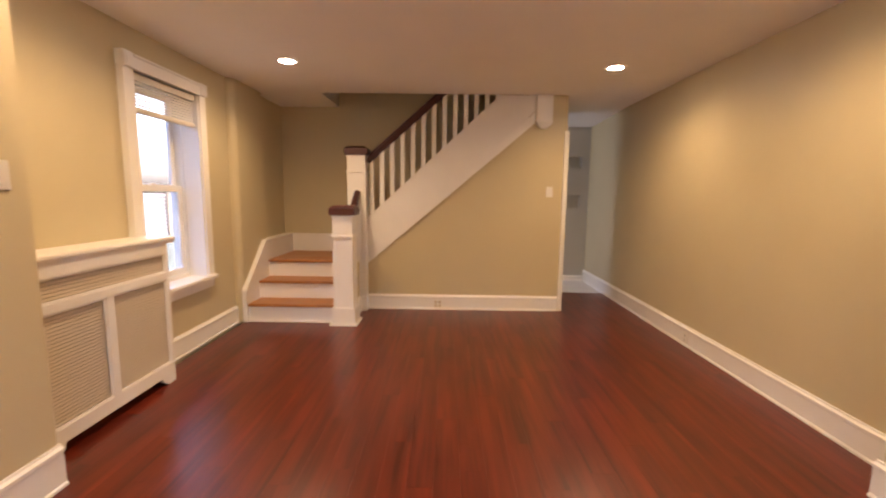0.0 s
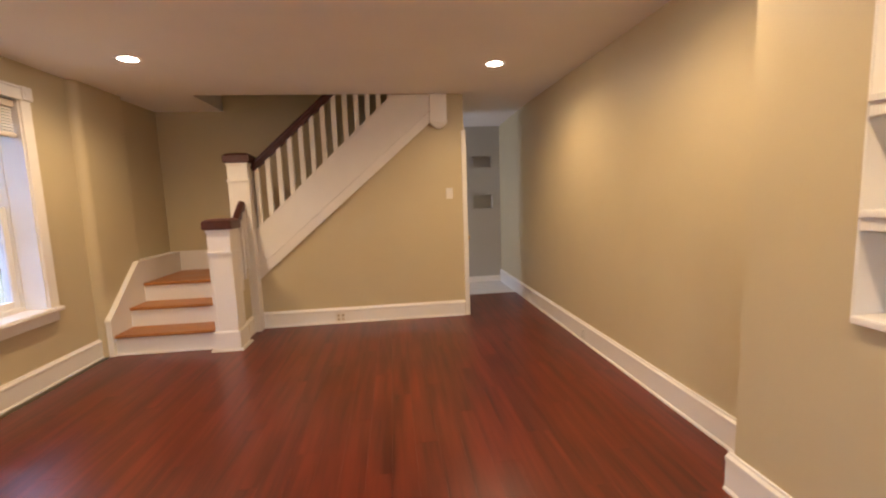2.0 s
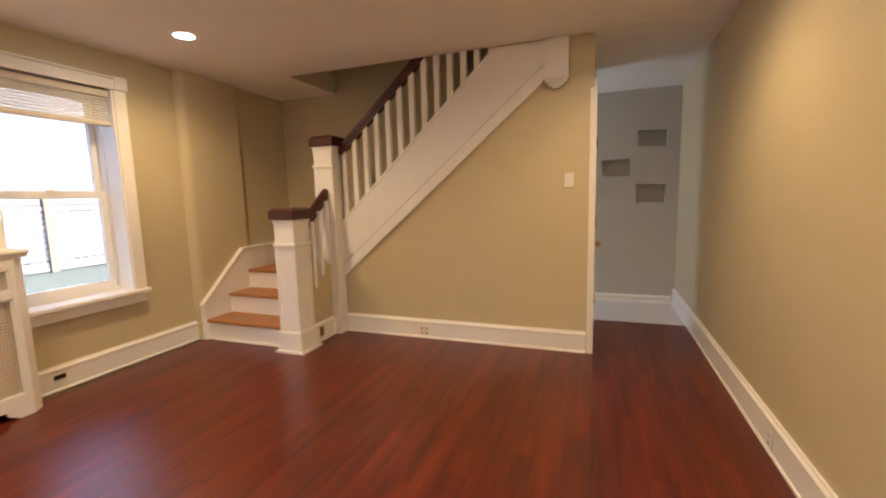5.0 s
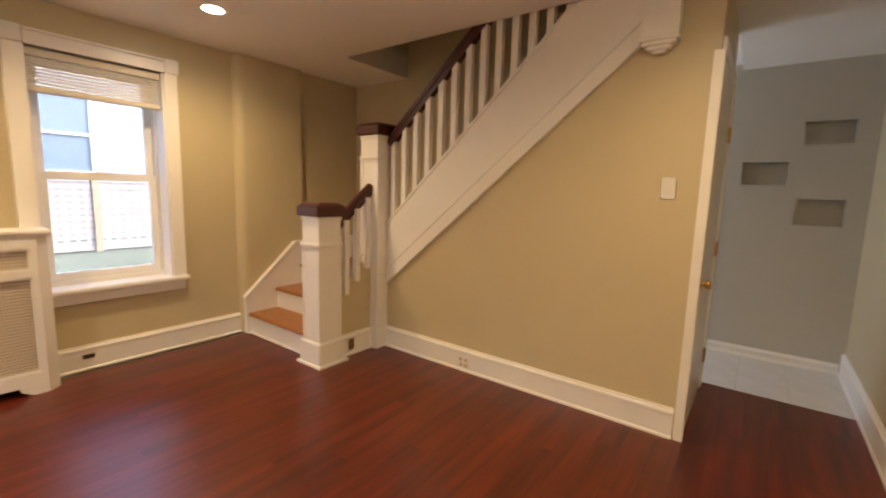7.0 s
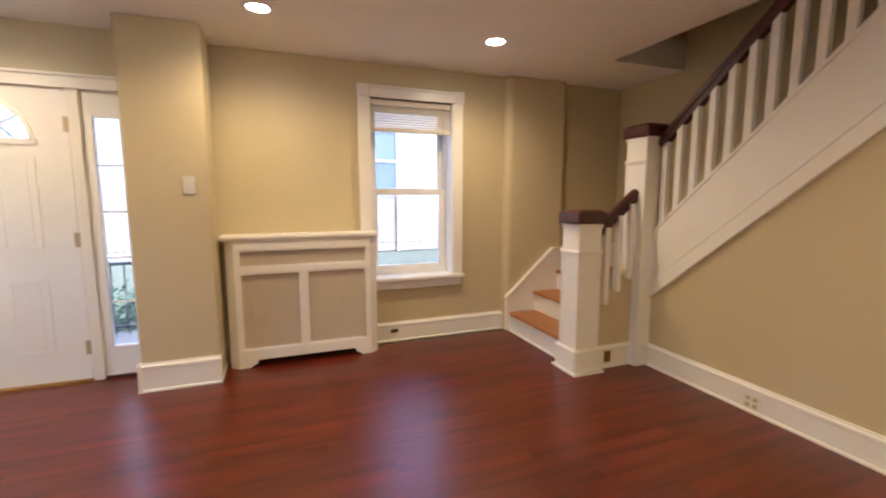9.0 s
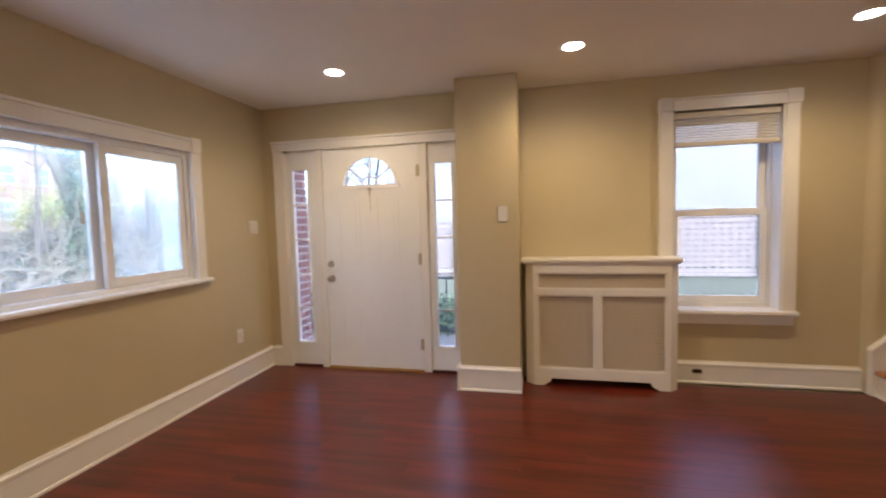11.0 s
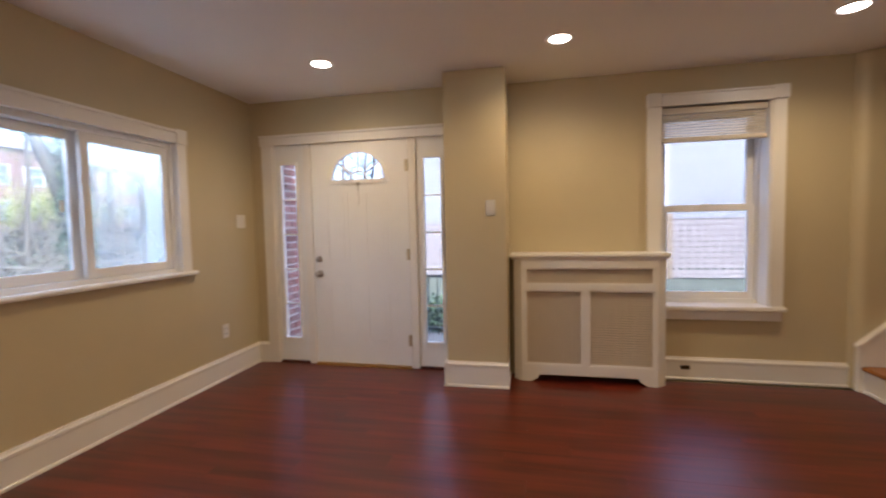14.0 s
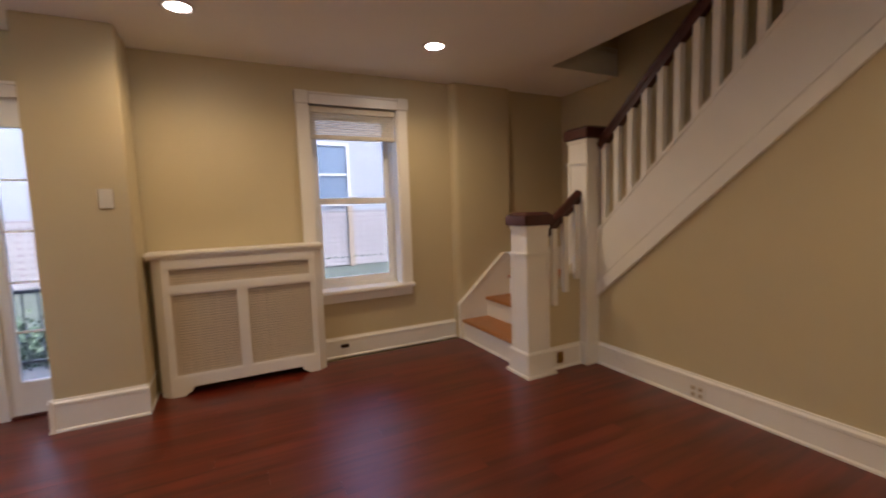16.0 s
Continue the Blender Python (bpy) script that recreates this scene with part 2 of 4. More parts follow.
def anchor(name, place, label, category, group="", kind=""):
    """A thing whose parts are given in world coordinates."""
    return thing(name, (0, 0, 0), label, category, group, kind)


def structure(name, bm, mat, label, category, bevel=0.0, smooth=False):
    if bevel:
        soften(bm, bevel)
    return tagged(mesh_object(name, bm, mat, smooth), label, category, kind="structure")


def B():
    return bmesh.new()


def boxpart(name, parent, mat, dims, bevel=0.003, label=""):
    bm = B()
    box(bm, *dims)
    if bevel:
        soften(bm, bevel)
    return part(name, bm, mat, parent, label)


# ---- plan ----
RIGHT = 4.29           # wall on the side of the shelves
BACK = 7.35            # wall of the niches
STAIR = 5.51           # face of the wall under the stairs
SBACK = 6.27           # wall behind the stairs
HALL = 3.42            # wall of the passage
OUT = 0.28             # outer wall thickness
LOW = -0.25
WX = -0.075           # face of the wall round the side window

# ---- large structure ----
bm = B()
box(bm, -OUT, 0, -OUT, 0.115, LOW, CEIL)
box(bm, -OUT, 0, 0.115, 1.915, 2.10, CEIL)
box(bm, -OUT, 0, 1.915, 2.2, LOW, CEIL)
box(bm, -OUT, WX, 2.2, 3.56, LOW, CEIL)
box(bm, -OUT, WX, 3.56, 4.34, LOW, 0.57)
box(bm, -OUT, WX, 3.56, 4.34, 2.17, CEIL)
box(bm, -OUT, WX, 4.34, 4.88, LOW, CEIL)
box(bm, -OUT, WX, 4.88, SBACK + 0.15, LOW, 5.0)
structure("wall_west", bm, WALL, "beige painted outer wall with door and window openings", "wall")

bm = B()
arc_pts = [(WX + 0.070 * math.sin(a), 4.87 + 0.07 * (1 - math.cos(a))) for a in (math.pi / 2 * i / 8 for i in range(9))]
prism(bm, arc_pts + [(WX + 0.070, 5.50), (WX + 0.062, 5.52), (WX, 5.53)], "z", 0, CEIL - 0.002)
structure("wall_chase", bm, WALL, "shallow beige plaster chase with rounded edges", "wall", smooth=False)

bm = B()
box(bm, -OUT, 0.87, -OUT, 0, LOW, CEIL)
box(bm, 0.87, 3.34, -OUT, 0, LOW, 0.93)
box(bm, 0.87, 3.34, -OUT, 0, 1.93, CEIL)
box(bm, 3.34, RIGHT + OUT, -OUT, 0, LOW, CEIL)
structure("wall_south", bm, WALL, "beige painted front wall with a wide window opening", "wall")

bm = B()
box(bm, RIGHT, RIGHT + OUT, 0, BACK + 0.2, LOW, CEIL)
structure("wall_east", bm, WALL, "beige painted party wall", "wall")

# wall breast with the shelf recess
JUT = 4.05
bm = B()
box(bm, JUT, RIGHT, 0, 0.95, 0, CEIL)
box(bm, JUT, RIGHT, 0.95, 1.975, 0, 0.90)
box(bm, JUT, RIGHT, 0.95, 1.975, 2.12, CEIL)
box(bm, JUT, RIGHT, 1.975, 2.395, 0, CEIL)
structure("wall_breast", bm, WALL, "beige painted wall breast with a shelf recess", "wall")

bm = B()
box(bm, 0, 0.345, 1.92, 2.393, 0, CEIL)
structure("column", bm, WALL, "beige painted square plaster column beside the door", "column", bevel=0.006)

bm = B()
prism(bm, [(1.15, 0), (HALL, 0), (HALL, 2.75), (3.1, 2.75), (3.1, 2.2), (1.15, 0.58)], "y", STAIR, STAIR + 0.1)
structure("wall_stair", bm, WALL, "beige painted wall under the stairs", "wall")

bm = B()
box(bm, HALL - 0.1, HALL, STAIR + 0.1, 6.47, 0, CEIL)
structure("wall_passage", bm, WALL, "beige painted side wall of the passage", "wall")

bm = B()
box(bm, WX, 3.32, SBACK, SBACK + 0.2, 0, 5.0)
structure("wall_north", bm, WALL, "beige painted wall behind the stairs", "wall")

# upper stairwell enclosure
bm = B()
box(bm, 0.50, 0.68, STAIR - 0.02, SBACK, CEIL + 0.2, 5.0)
box(bm, 0.50, 4.2, 5.39, STAIR - 0.02, CEIL + 0.2, 5.0)
box(bm, 3.9, 4.1, STAIR - 0.02, SBACK + 0.2, CEIL + 0.2, 5.0)
box(bm, 3.30, 3.9, SBACK, SBACK + 0.2, CEIL + 0.2, 5.0)
structure("wall_upper", bm, WALL, "beige painted upper stairwell walls", "wall")
bm = B()
box(bm, 0.4, 4.2, 5.3, SBACK + 0.2, 5.0, 5.1)
structure("ceiling_upper", bm, CEILING, "white upper stairwell ceiling", "ceiling")

# passage end wall with three recesses
NICHES = [(3.865, 4.165, 1.775, 1.95), (3.49, 3.795, 1.46, 1.645), (3.865, 4.165, 1.15, 1.355)]
bm = B()
box(bm, 1.4, 3.49, BACK, BACK + 0.1, 0, CEIL)
box(bm, 4.165, RIGHT, BACK, BACK + 0.1, 0, CEIL)
box(bm, 3.795, 3.865, BACK, BACK + 0.1, 0, CEIL)
for x0, x1, cuts in ((3.49, 3.795, [(1.46, 1.645)]), (3.865, 4.165, [(1.15, 1.355), (1.775, 1.95)])):
    z = 0
    for a, b in cuts:
        box(bm, x0, x1, BACK, BACK + 0.1, z, a)
        z = b
    box(bm, x0, x1, BACK, BACK + 0.1, z, CEIL)
box(bm, 1.4, RIGHT, BACK + 0.1, BACK + 0.2, 0, CEIL)
structure("wall_niches", bm, HALLWALL, "grey-beige end wall with three small recesses", "wall")
# unseen closing wall; its opening only holds the added fill lamp
bm = B()
box(bm, 1.3, 1.5, SBACK + 0.2, BACK + 0.2, 0, 1.0)
box(bm, 1.3, 1.5, SBACK + 0.2, BACK + 0.2, 2.0, CEIL)
box(bm, 1.3, 1.5, SBACK + 0.2, 6.5, 1.0, 2.0)
box(bm, 1.3, 1.5, 7.3, BACK + 0.2, 1.0, 2.0)
structure("wall_kitchen", bm, HALLWALL, "unseen grey-beige wall with an opening for the fill lamp", "wall")

# ceiling with the stairwell opening
bm = B()
T = CEIL + 0.25
box(bm, -OUT, RIGHT + OUT, -OUT, STAIR - 0.03, CEIL, T)
box(bm, -OUT, 0.68, STAIR - 0.03, SBACK, CEIL, T)
box(bm, HALL - 0.02, RIGHT + OUT, STAIR - 0.03, BACK + 0.2, CEIL, T)
box(bm, 1.3, HALL - 0.02, SBACK + 0.2, BACK + 0.2, CEIL, T)
box(bm, 3.12, HALL - 0.02, STAIR + 0.1, SBACK + 0.2, CEIL, T)
prism(bm, [(6.0, CEIL), (BACK, CEIL - 0.045), (BACK, CEIL)], "x", HALL, RIGHT)
structure("ceiling", bm, CEILING, "white painted ceiling open above the stairs", "ceiling")

# floors
bm = B()
box(bm, -0.02, RIGHT, 0, 6.48, LOW, -0.010)
floor = structure("floor", bm, SUBFLOOR, "glossy red cherry laminate plank floor", "floor")
bm = B()
box(bm, 1.3, RIGHT, 6.48, BACK, LOW, -0.008)
tile_floor = structure("floor_tile", bm, GROUT, "white marble tile floor of the passage", "floor")


# ---- trim ----
def base_profile(h):
    return [(0, 0), (0.028, 0), (0.028, 0.012), (0.020, 0.02), (0.020, h - 0.040), (0.024, h - 0.036), (0.024, h - 0.020), (0.012, h - 0.010), (0.010, h), (0, h)]


def baseboard(p, q, h=0.18, mat=None):
    """A moulded board along the floor from p to q, its face to the left of the way."""
    p, q = Vector((*p, 0)), Vector((*q, 0))
    d = (q - p).normalized()
    n = Vector((-d.y, d.x, 0))
    bm = B()
    ends = []
    for o in (p, q):
        ends.append([bm.verts.new(o + n * u + Vector((0, 0, v))) for u, v in base_profile(h)])
    bm.faces.new(ends[0]), bm.faces.new(ends[1])
    k = len(ends[0])
    for i in range(k):
        j = (i + 1) % k
        bm.faces.new((ends[0][i], ends[0][j], ends[1][j], ends[1][i]))
    return structure("baseboard", bm, mat or WHITE, "white moulded wooden baseboard", "baseboard")


baseboard((WX, 4.88), (WX, 3.60))
baseboard((0.0, 0), (JUT, 0), 0.19)
baseboard((RIGHT, 2.395), (RIGHT, BACK))
baseboard((JUT, 0.0), (JUT, 2.421))
baseboard((JUT, 2.395), (RIGHT - 0.028, 2.395))
baseboard((0.373, 1.92), (0.0, 1.92), 0.2)
baseboard((0.342, 2.400), (0.342, 1.894), 0.2)
baseboard((0.0, 2.372), (0.342, 2.372), 0.2)
baseboard((3.385, STAIR), (1.16, STAIR), 0.175)
baseboard((4.262, BACK), (1.5, BACK), 0.085)
baseboard((0, 0.115), (0, 0.028), 0.19)

# ---- side window ----
win = anchor("window_1", (0, 0, 0), "white double-hung sash window with wide painted casing", "window", kind="structure")
boxpart("casing_left", win, WHITE, (-0.035, 0.015, 3.476, 3.575, 0.60, 2.15))
boxpart("casing_right", win, WHITE, (-0.035, 0.015, 4.335, 4.425, 0.60, 2.15))
bm = B()
prism(bm, [(-0.035, 2.15), (0.024, 2.15), (0.024, 2.225), (0.034, 2.232), (0.034, 2.244), (-0.035, 2.246)], "y", 3.572, 4.335)
part("casing_head", bm, WHITE, win)
for y in (3.468, 4.335):
    boxpart("corner_block", win, WHITE, (-0.035, 0.032, y, y + 0.1, 2.15, 2.252), 0.006)
    boxpart("corner_boss", win, WHITE, (0.032, 0.038, y + 0.02, y + 0.08, 2.17, 2.232), 0.003)
bm = B()
box(bm, -0.15, 0.045, 3.455, 4.442, 0.565, 0.60)
soften(bm, 0.008, 3)
part("window_sill", bm, WHITE, win)
boxpart("apron", win, WHITE, (-0.035, 0.010, 3.49, 4.42, 0.49, 0.565))
bm = B()
for d in ((-0.24, 0, 3.56, 3.578, 0.57, 2.17), (-0.24, 0, 4.322, 4.34, 0.57, 2.17), (-0.24, 0, 3.578, 4.322, 2.15, 2.17), (-0.24, -0.15, 3.578, 4.322, 0.565, 0.60)):
    box(bm, *d)
part("jamb", bm, WHITE, win)


def sash(parent, x, y0, y1, z0, z1, w=0.045, d=0.035, bottom=None, mat=VINYL):
    bm = B()
    box(bm, x - d, x, y0, y0 + w, z0, z1)
    box(bm, x - d, x, y1 - w, y1, z0, z1)
    box(bm, x - d, x, y0 + w, y1 - w, z1 - w, z1)
    box(bm, x - d, x, y0 + w, y1 - w, z0, z0 + (bottom or w))
    soften(bm, 0.003)
    s = part("sash", bm, mat, parent)
    bm = B()
    box(bm, x - d / 2 - 0.003, x - d / 2 + 0.003, y0 + w - 0.004, y1 - w + 0.004, z0 + w - 0.004, z1 - w + 0.004)
    g = part("pane", bm, DIMGLASS, s)
    g.visible_shadow = False
    return s


bm = B()
for y0, y1 in ((3.578, 3.612), (4.312, 4.322)):
    box(bm, -0.27, -0.15, y0, y1, 0.60, 2.15)
box(bm, -0.27, -0.15, 3.612, 4.312, 2.12, 2.15)
box(bm, -0.27, -0.15, 3.612, 4.312, 0.60, 0.632)
part("window_frame", bm, VINYL, win)
sash(win, -0.170, 3.613, 4.311, 0.632, 1.385, w=0.048, bottom=0.052)
sash(win, -0.215, 3.613, 4.311, 1.345, 2.12, w=0.048)
bm = B()
box(bm, -0.19, -0.16, 3.92, 3.98, 1.385, 1.40)
part("sash_lock", bm, VINYL, win)

blind = anchor("window_blind", (0, 0, 0), "cream horizontal slat blind raised under the head", "blind")
boxpart("headrail", blind, BLIND, (-0.07, -0.02, 3.582, 4.318, 2.095, 2.145))
for i in range(9):
    bm = B()
    z = 2.082 - i * 0.0208
    prism(bm, [(-0.0135, -0.0016), (-0.005, 0.0012), (0.005, 0.0012), (0.0135, -0.0016), (0.0135, -0.0004), (0.005, 0.0026), (-0.005, 0.0026), (-0.0135, -0.0004)], "y", 3.586, 4.314)
    bmesh.ops.transform(bm, matrix=Matrix.Translation((-0.045, 0, z)) @ Matrix.Rotation(radians(44), 4, "Y"), verts=bm.verts)
    part("slat", bm, BLIND, blind)
boxpart("bottom_rail", blind, BLIND, (-0.07, -0.02, 3.584, 4.316, 1.878, 1.91), 0.006)
for y in (3.72, 4.18):
    bm = B()
    cyl(bm, (-0.045, y, 1.9), (-0.045, y, 2.1), 0.0015, seg=6)
    part("cord", bm, BLIND, blind)

# the whole window sits back with its wall
for ob in (win, blind):
    ob.location.x = WX + 0.035

# ---- wide front window ----
win2 = anchor("window_2", (0, 0, 0), "wide white three-part sliding window with painted casing", "window", kind="structure")
X0, X1, Z0, Z1 = 0.895, 3.335, 0.96, 1.915
boxpart("casing_right", win2, WHITE, (0.80, 0.892, 0, 0.022, 0.96, 1.912))
boxpart("casing_left", win2, WHITE, (3.338, 3.425, 0, 0.022, 0.96, 1.912))
bm = B()
prism(bm, [(0, 1.912), (0.024, 1.912), (0.024, 1.988), (0.034, 1.994), (0.034, 2.010), (0, 2.012)], "x", 0.892, 3.335)
part("casing_head", bm, WHITE, win2)
for x in (0.795, 3.335):
    boxpart("corner_block", win2, WHITE, (x, x + 0.097, 0, 0.03, 1.912, 2.022))
bm = B()
box(bm, 0.765, 3.465, -0.10, 0.055, 0.93, 0.96)
soften(bm, 0.008, 3)
part("window_sill", bm, WHITE, win2)
bm = B()
box(bm, 0.87, X0, -OUT, 0, 0.93, 1.93)
box(bm, X1, 3.34, -OUT, 0, 0.93, 1.93)
box(bm, X0, X1, -OUT, 0, Z1, 1.93)
box(bm, X0, X1, -OUT, -0.10, 0.93, 0.96)
part("jamb", bm, WHITE, win2)
bm = B()
box(bm, X0, X1, -0.14, -0.02, Z1 - 0.04, Z1)
box(bm, X0, X1, -0.14, -0.02, Z0, Z0 + 0.03)
box(bm, X0, X0 + 0.035, -0.14, -0.02, Z0 + 0.03, Z1 - 0.04)
box(bm, X1 - 0.035, X1, -0.14, -0.02, Z0 + 0.03, Z1 - 0.04)
soften(bm, 0.003)
part("window_frame", bm, VINYL, win2)


def slider(x0, x1, y, pane_mat, w=0.05, d=0.035, w0=None):
    bm = B()
    za, zb = Z0 + 0.032, Z1 - 0.042
    w0 = w0 or w
    box(bm, x0, x0 + w0, y - d, y, za, zb)
    box(bm, x1 - w, x1, y - d, y, za, zb)
    box(bm, x0 + w0, x1 - w, y - d, y, zb - 0.055, zb)
    box(bm, x0 + w0, x1 - w, y - d, y, za, za + 0.058)
    soften(bm, 0.003)
    s = part("sash", bm, VINYL, win2)
    bm = B()
    box(bm, x0 + w0 - 0.004, x1 - w + 0.004, y - d / 2 - 0.003, y - d / 2 + 0.003, za + 0.05, zb - 0.05)
    g = part("pane", bm, pane_mat, s)
    g.visible_shadow = False


slider(0.932, 1.548, -0.03, HAZY)
slider(2.625, 3.30, -0.03, SCREEN, 0.06)
slider(1.49, 2.66, -0.075, GLASS, w0=0.10)
bm = B()
box(bm, 2.12, 2.135, -0.135, -0.12, Z0 + 0.03, Z1 - 0.04)
part("storm_bar", bm, VINYL, win2)
bm = B()
box(bm, 1.612, 1.635, -0.0895, -0.0885, 1.39, 1.46)
part("sticker", bm, PLASTIC, win2, "small white paper sticker")
for x in (1.552, 2.62):
    for z in (1.268, 1.584):
        bm = B()
        box(bm, x - 0.012, x + 0.012, -0.038, -0.018, z - 0.025, z + 0.025)
        soften(bm, 0.005)
        part("latch", bm, VINYL, win2)

# ---- front door ----
door = anchor("door_1", (0, 0, 0), "white panelled front door with fanlight and two sidelights", "door", kind="structure")
boxpart("casing_left", door, WHITE, (0, 0.022, 0.115, 0.225, 0, 2.035))
bm = B()
prism(bm, [(0, 2.035), (0.026, 2.035), (0.026, 2.105), (0.036, 2.112), (0.036, 2.128), (0, 2.13)], "y", 0.105, 1.918)
part("casing_head", bm, WHITE, door)
bm = B()
box(bm, -0.14, 0, 0.225, 1.918, 2.052, 2.10)
box(bm, -0.14, 0.012, 0.535, 0.605, 0, 2.052)
box(bm, -0.14, 0.012, 1.53, 1.60, 0, 2.052)
box(bm, -0.14, 0, 0.115, 0.235, 0, 2.10)
box(bm, -0.14, 0, 1.885, 1.918, 0, 2.052)
soften(bm, 0.004)
part("door_frame", bm, WHITE, door)
boxpart("threshold", door, BRASS, (-0.16, 0.03, 0.605, 1.53, -0.01, 0.018), 0.004, "worn brass threshold strip")
for y0, y1 in ((0.235, 0.535), (1.60, 1.885)):
    boxpart("threshold", door, CHERRY, (-0.14, 0.012, y0, y1, -0.01, 0.02), 0.003)


def sidelight(y0, y1, g0, g1):
    x0, x1, za, zb = -0.055, -0.012, 0.235, 1.86
    bm = B()
    box(bm, x0, x1, y0, g0, 0.02, 2.052)
    box(bm, x0, x1, g1, y1, 0.02, 2.052)
    box(bm, x0, x1, g0, g1, 0.02, za)
    box(bm, x0, x1, g0, g1, zb, 2.052)
    s = part("sidelight", bm, DOORWHITE, door)
    bm = B()
    for a, b, c, d in ((g0 - 0.02, g0 + 0.004, za - 0.02, zb + 0.02), (g1 - 0.004, g1 + 0.02, za - 0.02, zb + 0.02)):
        box(bm, x1, x1 + 0.012, a, b, c, d)
    box(bm, x1, x1 + 0.012, g0, g1, za - 0.02, za + 0.004)
    box(bm, x1, x1 + 0.012, g0, g1, zb - 0.004, zb + 0.02)
    soften(bm, 0.004)
    part("bead", bm, DOORWHITE, s)
    bm = B()
    for i in range(1, 5):
        z = za + (zb - za) * i / 5
        box(bm, x1 - 0.026, x1 - 0.010, g0, g1, z - 0.006, z + 0.006)
    part("muntin", bm, DOORWHITE, s)
    bm = B()
    box(bm, x1 - 0.034, x1 - 0.030, g0, g1, za, zb)
    part("pane", bm, DOORGLASS, s).visible_shadow = False


sidelight(0.235, 0.535, 0.29, 0.45)
sidelight(1.60, 1.885, 1.660, 1.818)

# door leaf with an arched light: the leaf is cut round the arch
LX0, LX1 = -0.045, 0.0
FY, FZ, FR, FH = 1.062, 1.69, 0.258, 0.252
bm = B()
box(bm, LX0, LX1, 0.61, 1.525, 0.02, FZ)
arc = [(FY + FR * math.cos(math.pi * i / 24), FZ + FH * math.sin(math.pi * i / 24)) for i in range(25)]
for (ya, za), (yb, zb) in zip(arc, arc[1:]):
    prism(bm, [(ya, za), (yb, zb), (yb, 2.04), (ya, 2.04)], "x", LX0, LX1)
box(bm, LX0, LX1, FY + FR, 1.525, FZ, 2.04)
box(bm, LX0, LX1, 0.61, FY - FR, FZ, 2.04)
leaf = part("door_leaf", bm, DOORWHITE, door)
bm = B()
prism(bm, arc, "x", -0.025, -0.02)
part("pane", bm, DOORGLASS, leaf).visible_shadow = False
bm = B()
for (ya, za), (yb, zb) in zip(arc, arc[1:]):
    def grow(y, z, k):
        return (FY + (y - FY) * k, FZ + (z - FZ) * k)
    prism(bm, [grow(ya, za, 0.97), grow(yb, zb, 0.97), grow(yb, zb, 1.07), grow(ya, za, 1.07)], "x", LX1, 0.012)
box(bm, LX1, 0.012, FY - FR * 1.12, FY + FR * 1.12, FZ - 0.03, FZ + 0.006)
part("fanlight_frame", bm, DOORWHITE, leaf)
bm = B()
for deg in (40, 90, 140):
    a = radians(deg)
    p = Vector((-0.012, FY + 0.075 * math.cos(a), FZ + 0.075 * math.sin(a)))
    q = Vector((-0.012, FY + FR * math.cos(a), FZ + FH * math.sin(a)))
    cyl(bm, p, q, 0.008, seg=6)
for i in range(10):
    a, b = math.pi * i / 10, math.pi * (i + 1) / 10
    cyl(bm, (-0.012, FY + 0.08 * math.cos(a), FZ + 0.08 * math.sin(a)), (-0.012, FY + 0.08 * math.cos(b), FZ + 0.08 * math.sin(b)), 0.008, seg=6)
part("muntin", bm, DOORWHITE, leaf)

# dark filler strip that paints the shadow line between leaf and frame
boxpart("gap_shadow", leaf, DARK, (-0.040, -0.004, 0.612, 1.523, 2.0405, 2.0515), 0, "dark strip painted as the gap's shadow over the leaf")


def door_panel(y0, y1, z0, z1):
    bm = B()
    w = 0.022
    for a, b, c, d in ((y0, y1, z0, z0 + w), (y0, y1, z1 - w, z1), (y0, y0 + w, z0 + w, z1 - w), (y1 - w, y1, z0 + w, z1 - w)):
        box(bm, LX1 - 0.001, LX1 + 0.006, a, b, c, d)
    soften(bm, 0.004, 2)
    box(bm, LX1 - 0.001, LX1 + 0.003, y0 + 0.05, y1 - 0.05, z0 + 0.05, z1 - 0.05)
    part("door_panel", bm, DOORWHITE, leaf)


for y0, y1 in ((0.75, 0.965), (1.118, 1.333)):
    door_panel(y0, y1, 0.955, 1.59)
    door_panel(y0, y1, 0.23, 0.75)
bm = B()
ring(bm, (0, 0.658, 0.98), [(0.001, 0.028), (0.018, 0.028), (0.026, 0.018), (0.030, 0.0)], 20, "x")
part("deadbolt", bm, NICKEL, leaf, "round satin nickel deadbolt", True)
bm = B()
ring(bm, (0, 0.662, 0.845), [(0.001, 0.062), (0.022, 0.058), (0.028, 0.045), (0.024, 0.03), (0.012, 0.022), (0.012, 0.01), (0.032, 0.006), (0.033, 0.0)], 20, "x")
part("door_knob", bm, NICKEL, leaf, "round satin nickel knob", True)
for z in (0.25, 1.02, 1.80):
    bm = B()
    cyl(bm, (0.006, 1.528, z - 0.05), (0.006, 1.528, z + 0.05), 0.007, seg=8)
    box(bm, 0.0, 0.003, 1.50, 1.528, z - 0.05, z + 0.05)
    part("hinge", bm, PALEBRASS, leaf, "tarnished pale brass hinge")
bm = B()
cyl(bm, (0.014, 1.065, 1.655), (0.014, 1.065, 1.60), 0.006, seg=8)
box(bm, 0.004, 0.016, 1.05, 1.08, 1.645, 1.668)
cyl(bm, (0.012, 1.066, 1.60), (0.012, 1.072, 1.46), 0.0025, seg=6)
part("door_knocker", bm, NICKEL, leaf, "small dangling metal hook")

